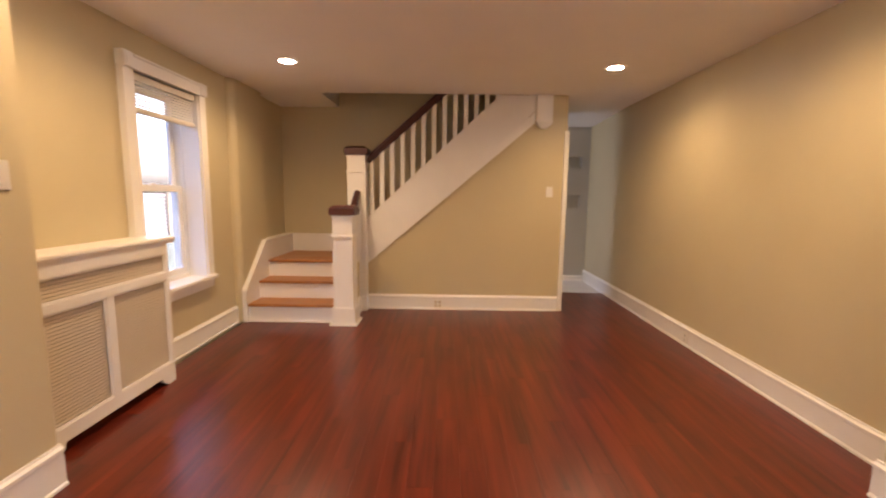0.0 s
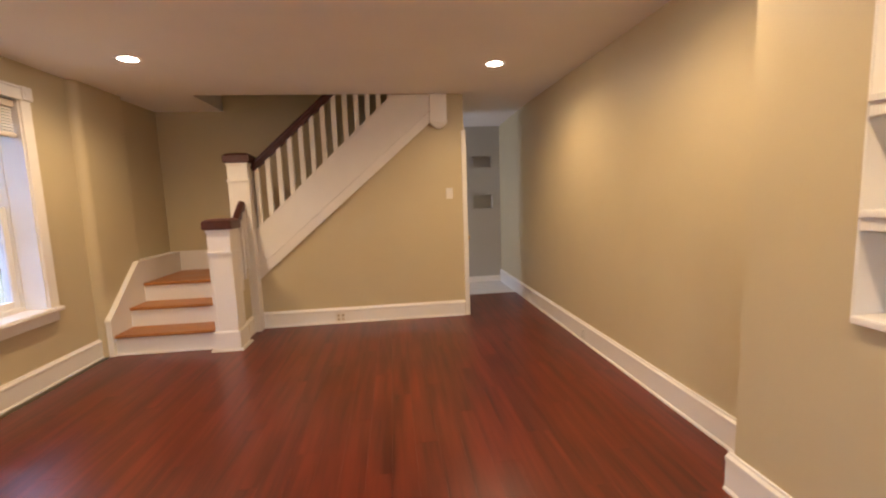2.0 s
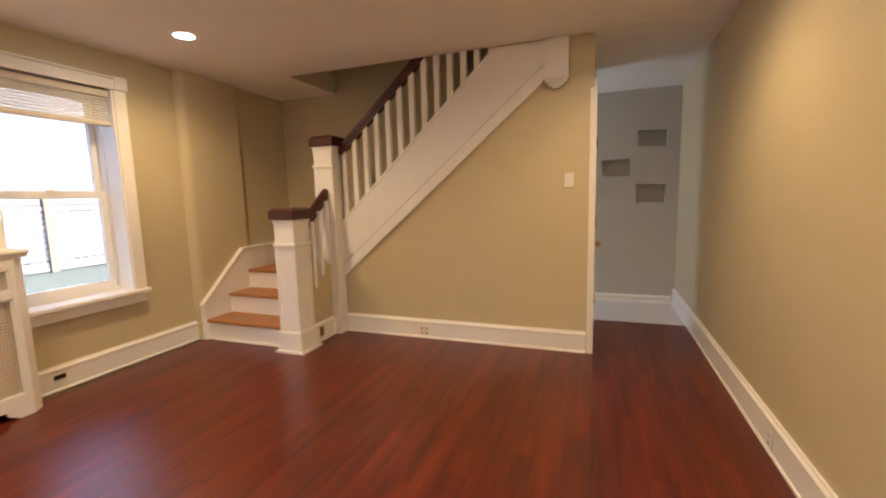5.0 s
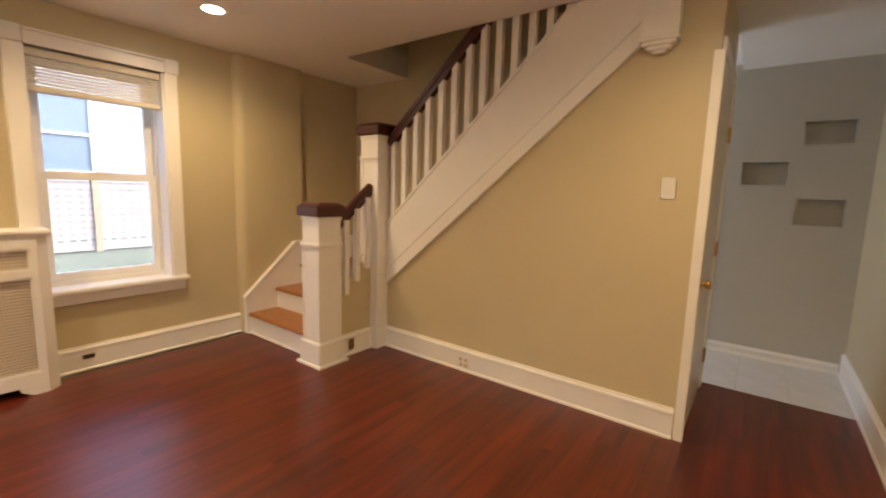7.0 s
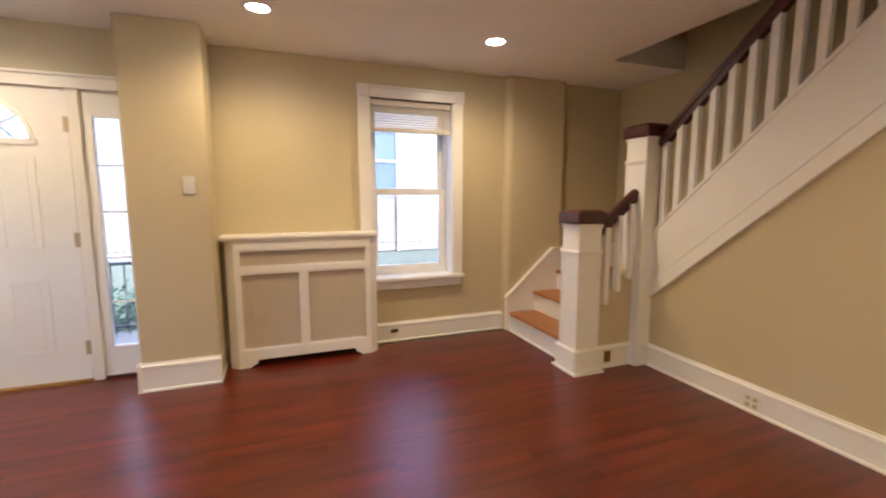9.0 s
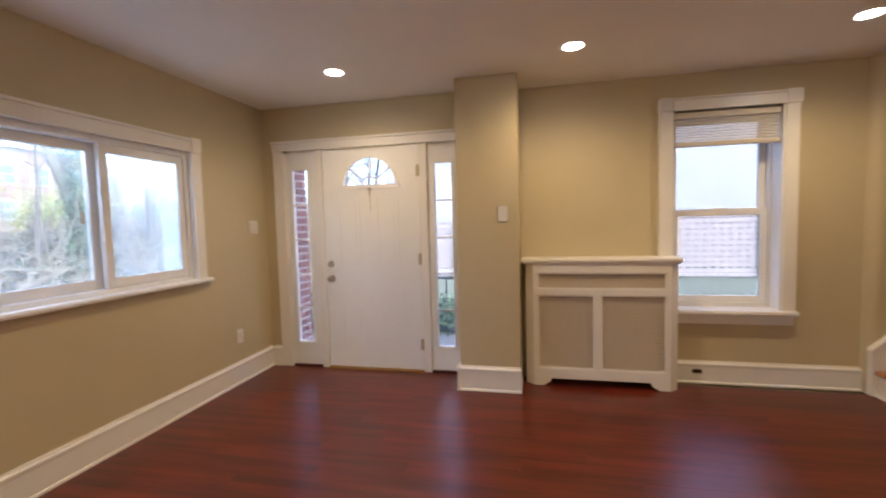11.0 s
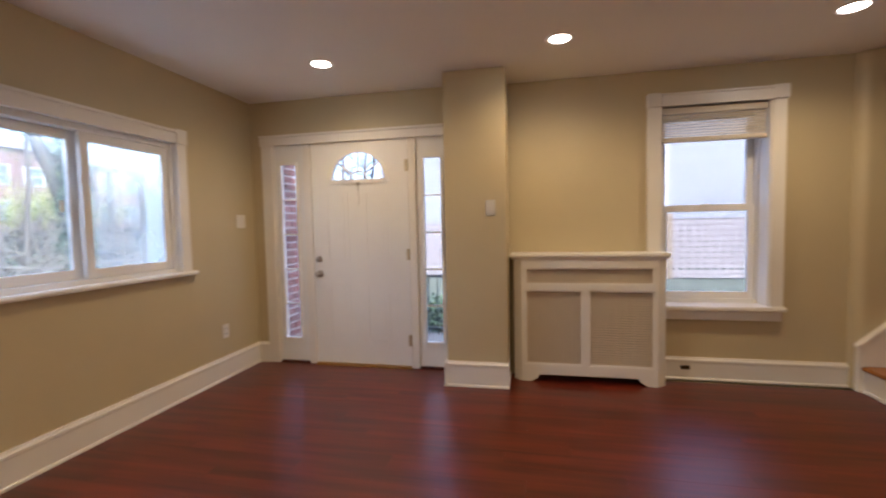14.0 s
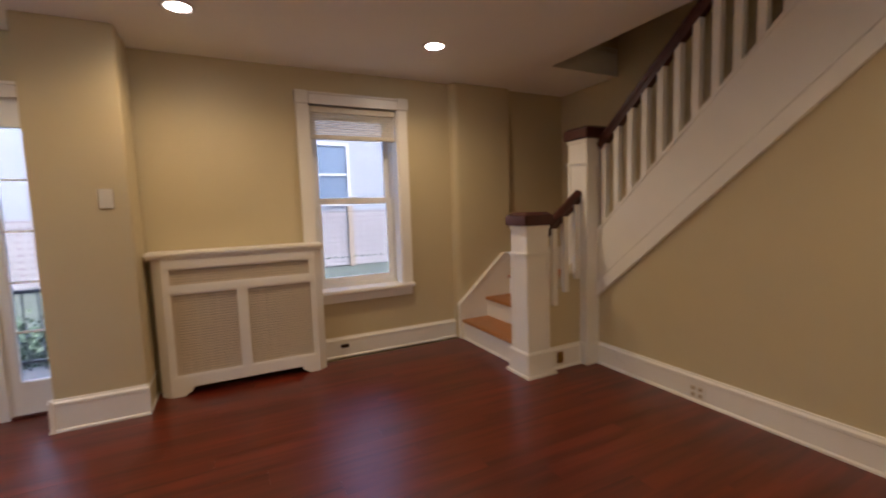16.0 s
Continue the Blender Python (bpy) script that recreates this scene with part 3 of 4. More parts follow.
# ---- radiator cover ----
rad = anchor("radiator_cover", (0, 0, 0), "white painted wooden radiator cover with perforated metal grilles", "radiator cover")
bm = B()
box(bm, WX + 0.002, 0.172, 2.402, 3.592, 1.000, 1.028)
soften(bm, 0.007, 3)
part("top", bm, WHITE, rad)
bm = B()
box(bm, WX + 0.002, 0.163, 2.418, 3.582, 0.985, 1.000)
part("top_moulding", bm, WHITE, rad)
F0, F1 = 0.132, 0.157
boxpart("side_panel", rad, WHITE, (WX + 0.002, 0.104, 2.432, 2.45, 0, 0.985))
boxpart("side_panel", rad, WHITE, (WX + 0.002, 0.104, 3.558, 3.576, 0, 0.985))
for y, k in ((2.432, 1), (3.576, -1)):
    bm = B()
    prism(bm, [(0.104, y), (F1, y + 0.062 * k), (F1, y + 0.066 * k), (F0, y + 0.066 * k), (0.104, y + 0.018 * k)], "z", 0, 0.985)
    part("corner_post", bm, WHITE, rad)
bm = B()
box(bm, F0, F1, 2.498, 2.525, 0.06, 0.985)
box(bm, F0, F1, 3.485, 3.510, 0.06, 0.985)
box(bm, F0, F1, 2.525, 3.485, 0.915, 0.985)
box(bm, F0, F1, 2.525, 3.485, 0.738, 0.785)
box(bm, F0, F1, 2.962, 3.012, 0.14, 0.738)
box(bm, F0, F1, 2.525, 3.485, 0.06, 0.14)
foot = [(0.066, 0.0), (0.14, 0.0), (0.155, 0.012), (0.19, 0.03), (0.20, 0.06), (0.066, 0.06)]
prism(bm, [(2.432 + u, v) for u, v in foot], "x", F0, F1)
prism(bm, [(3.576 - u, v) for u, v in foot], "x", F0, F1)
part("face_frame", bm, WHITE, rad)


def bead(y0, y1, z0, z1):
    bm = B()
    w = 0.012
    for a, b, c, d in ((y0, y1, z0, z0 + w), (y0, y1, z1 - w, z1), (y0, y0 + w, z0 + w, z1 - w), (y1 - w, y1, z0 + w, z1 - w)):
        box(bm, F0 + 0.012, F0 + 0.020, a, b, c, d)
    part("bead", bm, WHITE, rad)


def grille(y0, y1, z0, z1):
    """Woven sheet: thin bars both ways with open holes between them."""
    verts, faces = [], []

    def bar(a, b, c, d, xa, xb):
        k = len(verts)
        for x in (xa, xb):
            verts.extend([(x, a, c), (x, b, c), (x, b, d), (x, a, d)])
        faces.extend([(k + 4, k + 5, k + 6, k + 7), (k, k + 1, k + 5, k + 4), (k + 3, k + 2, k + 6, k + 7), (k, k + 3, k + 7, k + 4), (k + 1, k + 2, k + 6, k + 5)])
    p = 0.0195
    n = int((z1 - z0) / p)
    for i in range(n + 1):
        z = z0 + i * p
        bar(y0, y1, z - 0.0060, z + 0.0060, F0 + 0.001, F0 + 0.0055)
    p = 0.016
    n = int((y1 - y0) / p)
    for i in range(n + 1):
        y = y0 + i * p
        bar(y - 0.0046, y + 0.0046, z0, z1, F0 + 0.0, F0 + 0.0035)
    me = bpy.data.meshes.new("grille")
    me.from_pydata(verts, [], faces)
    me.materials.append(GRILLE)
    ob = new("grille", me)
    ob.parent = rad
    tagged(ob, "perforated white metal sheet", kind="stuff")


for dims in ((2.525, 3.485, 0.785, 0.915), (2.525, 2.962, 0.14, 0.738), (3.012, 3.485, 0.14, 0.738)):
    grille(*dims)
    bead(*dims)

# cast iron sections inside the cover
radiator = anchor("radiator", (0, 0, 0), "dull cast-iron radiator inside the cover", "radiator")
for i in range(14):
    bm = B()
    y = 2.56 + i * 0.066
    box(bm, 0.0, 0.105, y, y + 0.062, 0.08, 0.90)
    if i in (0, 13):
        box(bm, 0.0, 0.03, y, y + 0.05, 0.0, 0.08)
    soften(bm, 0.012)
    part("section", bm, CASTIRON, radiator)

# ---- staircase ----
stairs = anchor("staircase", (0, 0, 0), "white painted staircase with orange oak treads and dark handrail", "staircase")
RISE = 0.192
SX = 0.035


def tread(dims):
    bm = B()
    box(bm, *dims)
    soften(bm, 0.011, 3)
    part("tread", bm, OAK, stairs, "orange stained oak tread")


for i, (y, yn) in enumerate(((4.915, 5.20), (5.185, 5.47), (5.455, SBACK))):
    z = RISE * (i + 1)
    bm = B()
    box(bm, SX, 1.0, y, y + 0.02, z - RISE, z - 0.028)
    part("riser", bm, WHITE, stairs)
    tread((SX, 1.0, y - 0.028, yn, z - 0.028, z))
bm = B()
box(bm, SX, 0.97, 4.893, 4.915, 0, 0.018)
soften(bm, 0.006)
part("shoe_moulding", bm, WHITE, stairs)
bm = B()
box(bm, SX, 1.0, 5.475, SBACK, 0.0, RISE * 3 - 0.03)
part("landing_base", bm, WHITE, stairs)
# rising flight
RUN = 0.222
for i in range(11):
    x = 1.17 + i * RUN
    z = RISE * (i + 4)
    if x > 3.6:
        break
    bm = B()
    box(bm, x, x + 0.02, STAIR + 0.10, SBACK, z - RISE, z - 0.028)
    part("riser", bm, WHITE, stairs)
    tread((x - 0.028, x + RUN + 0.01, STAIR + 0.10, SBACK, z - 0.028, z))
boxpart("landing_edge", stairs, WHITE, (1.0, 1.17, STAIR + 0.08, SBACK, 0.0, RISE * 3 - 0.002))

# outer string: broad board with a raised lower band
bm = B()
prism(bm, [(1.165, 0.657), (3.06, 2.272), (3.12, 2.272), (3.12, CEIL - 0.004), (2.69, CEIL - 0.004), (1.165, 1.04)], "y", STAIR - 0.022, STAIR - 0.001)
part("outer_string", bm, WHITE, stairs)
bm = B()
prism(bm, [(1.165, 0.53), (3.06, 2.146), (3.06, 2.266), (1.165, 0.650)], "y", STAIR - 0.030, STAIR - 0.001)
soften(bm, 0.004)
part("string_band", bm, WHITE, stairs)
bm = B()
prism(bm, [(1.165, 1.035), (2.69, CEIL - 0.005), (2.655, CEIL - 0.005), (1.165, 1.06)], "y", STAIR - 0.028, STAIR + 0.10)
part("string_cap", bm, WHITE, stairs)
bm = B()
prism(bm, [(1.165, 0.60), (3.0, 2.2), (2.69, 2.42), (1.165, 1.035)], "y", STAIR, STAIR + 0.098)
part("string_core", bm, WHITE, stairs)

# wall skirts
bm = B()
prism(bm, [(4.88, 0.0), (4.88, 0.335), (5.395, 0.795), (5.50, 0.795), (5.50, 0.0)], "x", -0.010, SX + 0.002)
box(bm, WX, SX + 0.002, 5.50, SBACK, 0.0, 0.795)
part("wall_skirt", bm, WHITE, stairs)
bm = B()
prism(bm, [(4.868, 0.330), (4.880, 0.350), (5.390, 0.808), (5.50, 0.808), (5.50, 0.788), (5.398, 0.788), (4.888, 0.330)], "x", -0.010, SX + 0.010)
box(bm, WX, SX + 0.010, 5.50, SBACK, 0.788, 0.808)
part("skirt_cap", bm, WHITE, stairs)
bm = B()
box(bm, SX, 1.17, SBACK - 0.022, SBACK, RISE * 3, 0.795)
box(bm, SX, 1.17, SBACK - 0.03, SBACK, 0.788, 0.808)
prism(bm, [(1.17, 0.5), (3.6, 2.6), (3.6, 2.96), (1.17, 0.86)], "y", SBACK - 0.022, SBACK)
part("wall_skirt", bm, WHITE, stairs)


def newel(cx, cy, z0, top, collar, shoe, block):
    """Square box newel: block, shaft, collar, neck and a dark cap."""
    h = 0.1
    bm = B()
    box(bm, cx - h, cx + h, cy - h, cy + h, z0, top - 0.095)
    soften(bm, 0.004)
    p = part("newel_post", bm, WHITE, stairs, "white box newel with dark cap")
    bm = B()
    box(bm, cx - h - 0.014, cx + h + 0.014, cy - h - 0.014, cy + h + 0.014, collar - 0.012, collar + 0.012)
    box(bm, cx - h - 0.007, cx + h + 0.007, cy - h - 0.007, cy + h + 0.007, collar - 0.028, collar - 0.012)
    soften(bm, 0.005)
    part("collar", bm, WHITE, p)
    bm = B()
    box(bm, cx - h - 0.008, cx + h + 0.008, cy - h - 0.008, cy + h + 0.008, top - 0.125, top - 0.095)
    soften(bm, 0.005)
    part("neck_moulding", bm, WHITE, p)
    if block:
        bm = B()
        box(bm, cx - h - 0.022, cx + h + 0.022, cy - h - 0.022, cy + h + 0.022, z0, 0.185)
        soften(bm, 0.008)
        box(bm, cx - h - 0.042, cx + h + 0.042, cy - h - 0.036, cy + h + 0.036, z0, 0.018)
        part("base_block", bm, WHITE, p)
    # recessed-look face: four raised stiles on the two room faces
    bm = B()
    zt, zb = collar - 0.03, max(z0 + 0.02, 0.19 if block else z0)
    for a in (-1, 1):
        box(bm, cx + a * (h - 0.014) - 0.014, cx + a * (h - 0.014) + 0.014, cy - h - 0.004, cy - h, zb, zt)
        box(bm, cx + h, cx + h + 0.004, cy + a * (h - 0.014) - 0.014, cy + a * (h - 0.014) + 0.014, zb, zt)
    part("stile", bm, WHITE, p)
    bm = B()
    c = 0.128
    box(bm, cx - c, cx + c, cy - c, cy + c, top - 0.095, top - 0.022)
    r = bmesh.ops.create_cone(bm, cap_ends=True, segments=4, radius1=c * 1.40, radius2=c * 1.05, depth=0.024, matrix=Matrix.Translation((cx, cy, top - 0.0105)) @ Matrix.Rotation(radians(45), 4, "Z"))
    soften(bm, 0.007, 2)
    part("cap", bm, CHERRY, p, "dark cherry-stained cap")
    return p


newel(1.045, 4.935, 0.0, 1.22, 0.915, True, True)
newel(1.075, 5.485, 0.0, 1.858, 1.583, False, False)
boxpart("newel_foot", stairs, WHITE, (0.965, 1.185, 5.37, 5.60, 0.0, 0.175), 0.006)


def handrail(p, q, w=0.032):
    p, q = Vector(p), Vector(q)
    d = (q - p).normalized()
    side = d.cross(Vector((0, 0, 1))).normalized()
    up = side.cross(d)
    prof = [(-w * 0.75, -0.045), (w * 0.75, -0.045), (w * 0.8, -0.01), (w, 0.0), (w, 0.022), (w * 0.7, 0.036), (0, 0.042), (-w * 0.7, 0.036), (-w, 0.022), (-w, 0.0), (-w * 0.8, -0.01)]
    bm = B()
    ends = [[bm.verts.new(o + side * u + up * v) for u, v in prof] for o in (p, q)]
    bm.faces.new(ends[0]), bm.faces.new(ends[1])
    for i in range(len(prof)):
        j = (i + 1) % len(prof)
        bm.faces.new((ends[0][i], ends[0][j], ends[1][j], ends[1][i]))
    part("handrail", bm, CHERRY, stairs, "dark cherry-stained handrail")


handrail((1.085, 5.03, 1.055), (1.085, 5.395, 1.345))
RY = STAIR + 0.012
handrail((1.17, RY, 1.71), (3.1, RY, 1.71 + 1.93 * 0.885))

# balusters of the flight
BS = 0.022
for i in range(14):
    x = 1.225 + i * 0.1175
    zb = 1.055 + (x - 1.165) * 0.918
    zt = 1.70 + (x - 1.17) * 0.885 - 0.03
    boxpart("baluster", stairs, WHITE, (x - 0.024, x + 0.024, RY - 0.022, RY + 0.022, zb, zt), 0.003)
# three short ones between the newels
for y, zb in ((5.112, 0.505), (5.222, 0.597), (5.332, 0.69)):
    zt = 1.055 + (y - 5.03) * 0.795 - 0.03
    boxpart("baluster", stairs, WHITE, (1.108 - BS, 1.108 + BS, y - BS, y + BS, zb, zt), 0.003)

# low wall between the newels
bm = B()
prism(bm, [(5.035, 0.0), (5.385, 0.0), (5.385, 0.80), (5.035, 0.51)], "x", 1.0, 1.095)
structure("wall_knee", bm, WALL, "low beige wall between the newels", "wall")
baseboard((1.095, 5.37), (1.095, 5.06), 0.175)

# pendant of the upper newel under the ceiling
drop = anchor("newel_drop", (0, 0, 0), "white moulded newel drop hanging from the ceiling", "newel drop")
boxpart("shaft", drop, WHITE, (3.055, 3.235, STAIR - 0.075, STAIR - 0.001, 2.15, CEIL - 0.004), 0.004)
for k, (w, za, zb) in enumerate(((0.195, 2.135, 2.15), (0.165, 2.115, 2.135), (0.12, 2.095, 2.115), (0.07, 2.08, 2.095))):
    boxpart("moulding", drop, WHITE, (3.145 - w / 2, 3.145 + w / 2, STAIR - 0.075 + (0.195 - w) * 0.3 - 0.005, STAIR - 0.001, za, zb), 0.005)

# ---- passage door ----
pd = anchor("door_2", (0, 0, 0), "cream painted passage door closed in its casing", "door", kind="structure")
boxpart("casing_front", pd, WHITE, (3.392, 3.440, STAIR - 0.020, STAIR + 0.02, 0, 2.06))
boxpart("casing_back", pd, WHITE, (HALL, 3.438, 6.36, 6.44, 0, 2.06))
boxpart("casing_head", pd, WHITE, (HALL, 3.438, 5.56, 6.44, 2.06, 2.14))
leaf2 = boxpart("door_leaf", pd, WHITE, (HALL - 0.02, 3.43, 5.535, 6.355, 0.012, 2.055))
bm = B()
ring(bm, (3.43, 5.63, 0.87), [(0.001, 0.055), (0.02, 0.052), (0.026, 0.04), (0.02, 0.028), (0.01, 0.02), (0.01, 0.008), (0.03, 0.005), (0.03, 0.0)], 18, "x")
part("door_knob", bm, BRASS, leaf2, "worn brass knob", True)
for z in (0.25, 1.0, 1.75):
    bm = B()
    cyl(bm, (3.438, 6.35, z - 0.05), (3.438, 6.35, z + 0.05), 0.009, seg=8)
    box(bm, 3.43, 3.434, 6.31, 6.35, z - 0.05, z + 0.05)
    part("hinge", bm, BRASS, leaf2, "worn brass hinge")

# ---- shelf recess ----
shelf = anchor("built_in_shelf", (0, 0, 0), "white built-in shelves in a wall recess", "shelf")
boxpart("back_panel", shelf, WHITE, (RIGHT - 0.012, RIGHT - 0.002, 0.962, 1.963, 0.912, 2.118))
boxpart("side_panel", shelf, WHITE, (JUT - 0.006, RIGHT - 0.002, 1.963, 1.973, 0.912, 2.118))
boxpart("side_panel", shelf, WHITE, (JUT - 0.006, RIGHT - 0.002, 0.952, 0.962, 0.912, 2.118))
for z in (0.902, 1.235, 1.575):
    boxpart("shelf_board", shelf, WHITE, (JUT - 0.02, RIGHT - 0.013, 0.963, 1.962, z, z + 0.025), 0.004)
for z in (1.195, 1.535):
    boxpart("shelf_lip", shelf, WHITE, (JUT - 0.012, JUT + 0.012, 0.963, 1.962, z, z + 0.04), 0.003)


# ---- switches and outlets ----
def wall_plate(name, m, label, w=0.075, h=0.118, kind="switch", mat=None, socket=None):
    ob = thing(name, (0, 0, 0), label, "light switch" if kind == "switch" else "outlet", group="switches and outlets")
    ob.matrix_basis = m
    bm = B()
    box(bm, -w / 2, w / 2, -0.006, 0, -h / 2, h / 2)
    soften(bm, 0.003)
    part("plate", bm, mat or PLASTIC, ob)
    if kind == "switch":
        bm = B()
        box(bm, -0.017, 0.017, -0.010, -0.006, -0.034, 0.034)
        soften(bm, 0.002)
        part("rocker", bm, PLASTIC, ob)
    elif h > 0.05:
        n = 2 if w > h else 1
        for s in (-1, 1):
            for c in range(n):
                o = (c - (n - 1) / 2) * 0.046
                ux, uz = (s * 0.02, 0) if n == 1 and w > h else (o, s * 0.021)
                bm = B()
                box(bm, ux - 0.014, ux + 0.014, -0.009, -0.006, uz - 0.014, uz + 0.014)
                soften(bm, 0.004)
                part("socket", bm, socket or mat or PLASTIC, ob)
                for k in (-0.006, 0.006):
                    bm = B()
                    box(bm, ux + k - 0.0015, ux + k + 0.0015, -0.0096, -0.009, uz - 0.005, uz + 0.005)
                    part("slot", bm, DARK, ob)
    return ob


wall_plate("light_switch", pose(3.246, STAIR, 1.384), "white rocker switch on the stair wall")
wall_plate("light_switch", pose(0.345, 2.275, 1.395, 0, 0, 90), "white rocker switch on the column")
wall_plate("light_switch", pose(0.195, 0, 1.342, 0, 0, 180), "white double switch plate by the front door", w=0.118)
wall_plate("outlet", pose(2.237, 0, 0.382, 0, 0, 180), "white outlet plate set sideways under the window", w=0.118, h=0.075, kind="outlet")
wall_plate("outlet", pose(0.455, 0, 0.403, 0, 0, 180), "white outlet plate near the corner", kind="outlet")
wall_plate("outlet", pose(1.992, STAIR - 0.020, 0.07), "white double outlet with tan sockets in the baseboard", w=0.11, h=0.09, kind="outlet", socket=IVORY)
wall_plate("outlet", pose(RIGHT - 0.020, 4.37, 0.075, 0, 0, -90), "cream outlet plate in the baseboard", w=0.075, h=0.10, kind="outlet")
for x in (1.40, 3.20):
    wall_plate("outlet", pose(x, STAIR - 0.020, 0.075), "painted-over blank outlet plate in the baseboard", w=0.11, h=0.045, kind="outlet", mat=WHITE)
wall_plate("outlet", pose(WX + 0.021, 3.765, 0.10, 0, 0, 90), "dark outlet in the baseboard", w=0.07, h=0.032, kind="outlet", mat=DARKBRASS)
wall_plate("outlet", pose(1.116, 5.16, 0.09, 0, 0, 90), "brass outlet in the low wall", w=0.06, h=0.09, kind="outlet", mat=BRASS)


# ---- recessed lamps ----
def downlight(x, y):
    ob = thing("recessed_light", (x, y, CEIL), "round recessed ceiling light with white trim, lit", "ceiling light", group="recessed lights")
    bm = B()
    ring(bm, (0, 0, 0), [(0.058, 0.0), (0.062, -0.004), (0.082, -0.006), (0.090, -0.002), (0.090, 0.0)], 32)
    part("trim_ring", bm, VINYL, ob, smooth=True)
    bm = B()
    rows = ring(bm, (0, 0, 0), [(0.060, -0.0035), (0.03, -0.009), (0.001, -0.011)], 32)
    bm.faces.new(rows[-1])
    part("lens", bm, LENS, ob, smooth=True).visible_shadow = False
    data = bpy.data.lights.new("downlight", "SPOT")
    data.energy, data.color, data.spot_size, data.spot_blend, data.shadow_soft_size = LAMP_WATTS * 4, LAMP_COLOR, radians(161), 0.8, 0.06
    lamp = new("downlight", data)
    lamp.location = (x, y, CEIL - 0.03)
    return ob


for x in (0.725, 3.52):
    for y in (1.116, 2.766, 4.356 if x < 1 else 4.454):
        downlight(x, y)

# ---- outside ----
bm = B()


def ground_height(x, y):
    if y > -3:
        return -0.45
    h = -0.45 + 1.75 * min(1, (-y - 3) / 8.0)
    return h + 0.18 * noise.noise((x * 0.5, y * 0.5, 0)) * min(1, (-y - 3) / 2)


xs = [-400, -150, -60, -30] + [-28 + i * 1.0 for i in range(52)] + [30, 60, 150, 400]
ys = [-400, -150, -60] + [-30 + i * 0.9 for i in range(31)] + [0, 5, 15, 30, 60, 150, 400]
vs = [[bm.verts.new((x, y, ground_height(x, y))) for x in xs] for y in ys]
for a, b in zip(vs, vs[1:]):
    for i in range(len(xs) - 1):
        bm.faces.new((a[i], a[i + 1], b[i + 1], b[i]))
structure("ground", bm, LEAFLITTER, "brown leaf-littered ground rising to a bank", "ground", smooth=True)
bm = B()
prism(bm, [(-1.9, -0.47), (-1.9, -0.43), (-5.6, -0.02), (-8.8, 0.02), (-8.8, -0.47)], "y", -2.0, 20)
structure("lawn", bm, GRASS, "strip of side lawn", "lawn")
bm = B()
box(bm, -1.7, -OUT, -0.6, 3.2, -0.6, -0.12)
structure("porch_slab", bm, PORCH, "dark grey concrete porch slab", "porch")


fence = anchor("fence", (0, 0, 0), "pale cedar and white lattice garden fence", "fence")
FX = -6.5
for k in range(10):
    y = -1.0 + k * 1.63 - 0.02
    boxpart("post", fence, FENCE, (FX - 0.05, FX + 0.05, y - 0.06, y + 0.06, -0.05, 1.42), 0.006)
    if k == 9:
        break
    for a, b in ((0.02, 0.10), (1.18, 1.27)):
        boxpart("rail", fence, FENCEWHITE, (FX - 0.02, FX + 0.02, y + 0.06, y + 1.57, a, b), 0.004)
    for i in range(9):
        z = 0.112 + i * 0.119
        boxpart("slat", fence, FENCEWHITE, (FX + 0.003, FX + 0.012, y + 0.06, y + 1.57, z, z + 0.086), 0)
    for i in range(9):
        yy = y + 0.12 + i * 0.166
        boxpart("slat", fence, FENCEWHITE, (FX - 0.012, FX - 0.003, yy, yy + 0.075, 0.10, 1.18), 0)


def house(name, x0, x1, y0, y1, z0, z1, wall_mat, label, face, windows, roof_h=1.2):
    ob = anchor(name, (0, 0, 0), label, "house")
    bm = B()
    box(bm, x0, x1, y0, y1, z0, z1)
    part("wall", bm, wall_mat, ob)
    bm = B()
    if face == "y":
        prism(bm, [(y0 - 0.3, z1), (y1 + 0.3, z1), ((y0 + y1) / 2, z1 + roof_h)], "x", x0, x1)
    else:
        prism(bm, [(x0 - 0.3, z1), (x1 + 0.3, z1), ((x0 + x1) / 2, z1 + roof_h)], "y", y0, y1)
    part("roof", bm, ROOF, ob)
    for a, b, za, zb in windows:
        fb, gb = B(), B()
        zm = (za + zb) / 2
        if face == "y":
            for d in ((a - 0.08, b + 0.08, za - 0.08, za), (a - 0.08, b + 0.08, zb, zb + 0.08), (a - 0.08, a, za, zb), (b, b + 0.08, za, zb), (a, b, zm - 0.03, zm + 0.03)):
                box(fb, d[0], d[1], y1, y1 + 0.06, d[2], d[3])
            box(gb, a, b, y1, y1 + 0.02, za, zb)
        else:
            for d in ((a - 0.08, b + 0.08, za - 0.08, za), (a - 0.08, b + 0.08, zb, zb + 0.08), (a - 0.08, a, za, zb), (b, b + 0.08, za, zb), (a, b, zm - 0.03, zm + 0.03)):
                box(fb, x1, x1 + 0.06, d[0], d[1], d[2], d[3])
            box(gb, x1, x1 + 0.02, a, b, za, zb)
        w = part("window", fb, FRAMEWHITE, ob)
        part("pane", gb, DARKGLASS, w)
    return ob


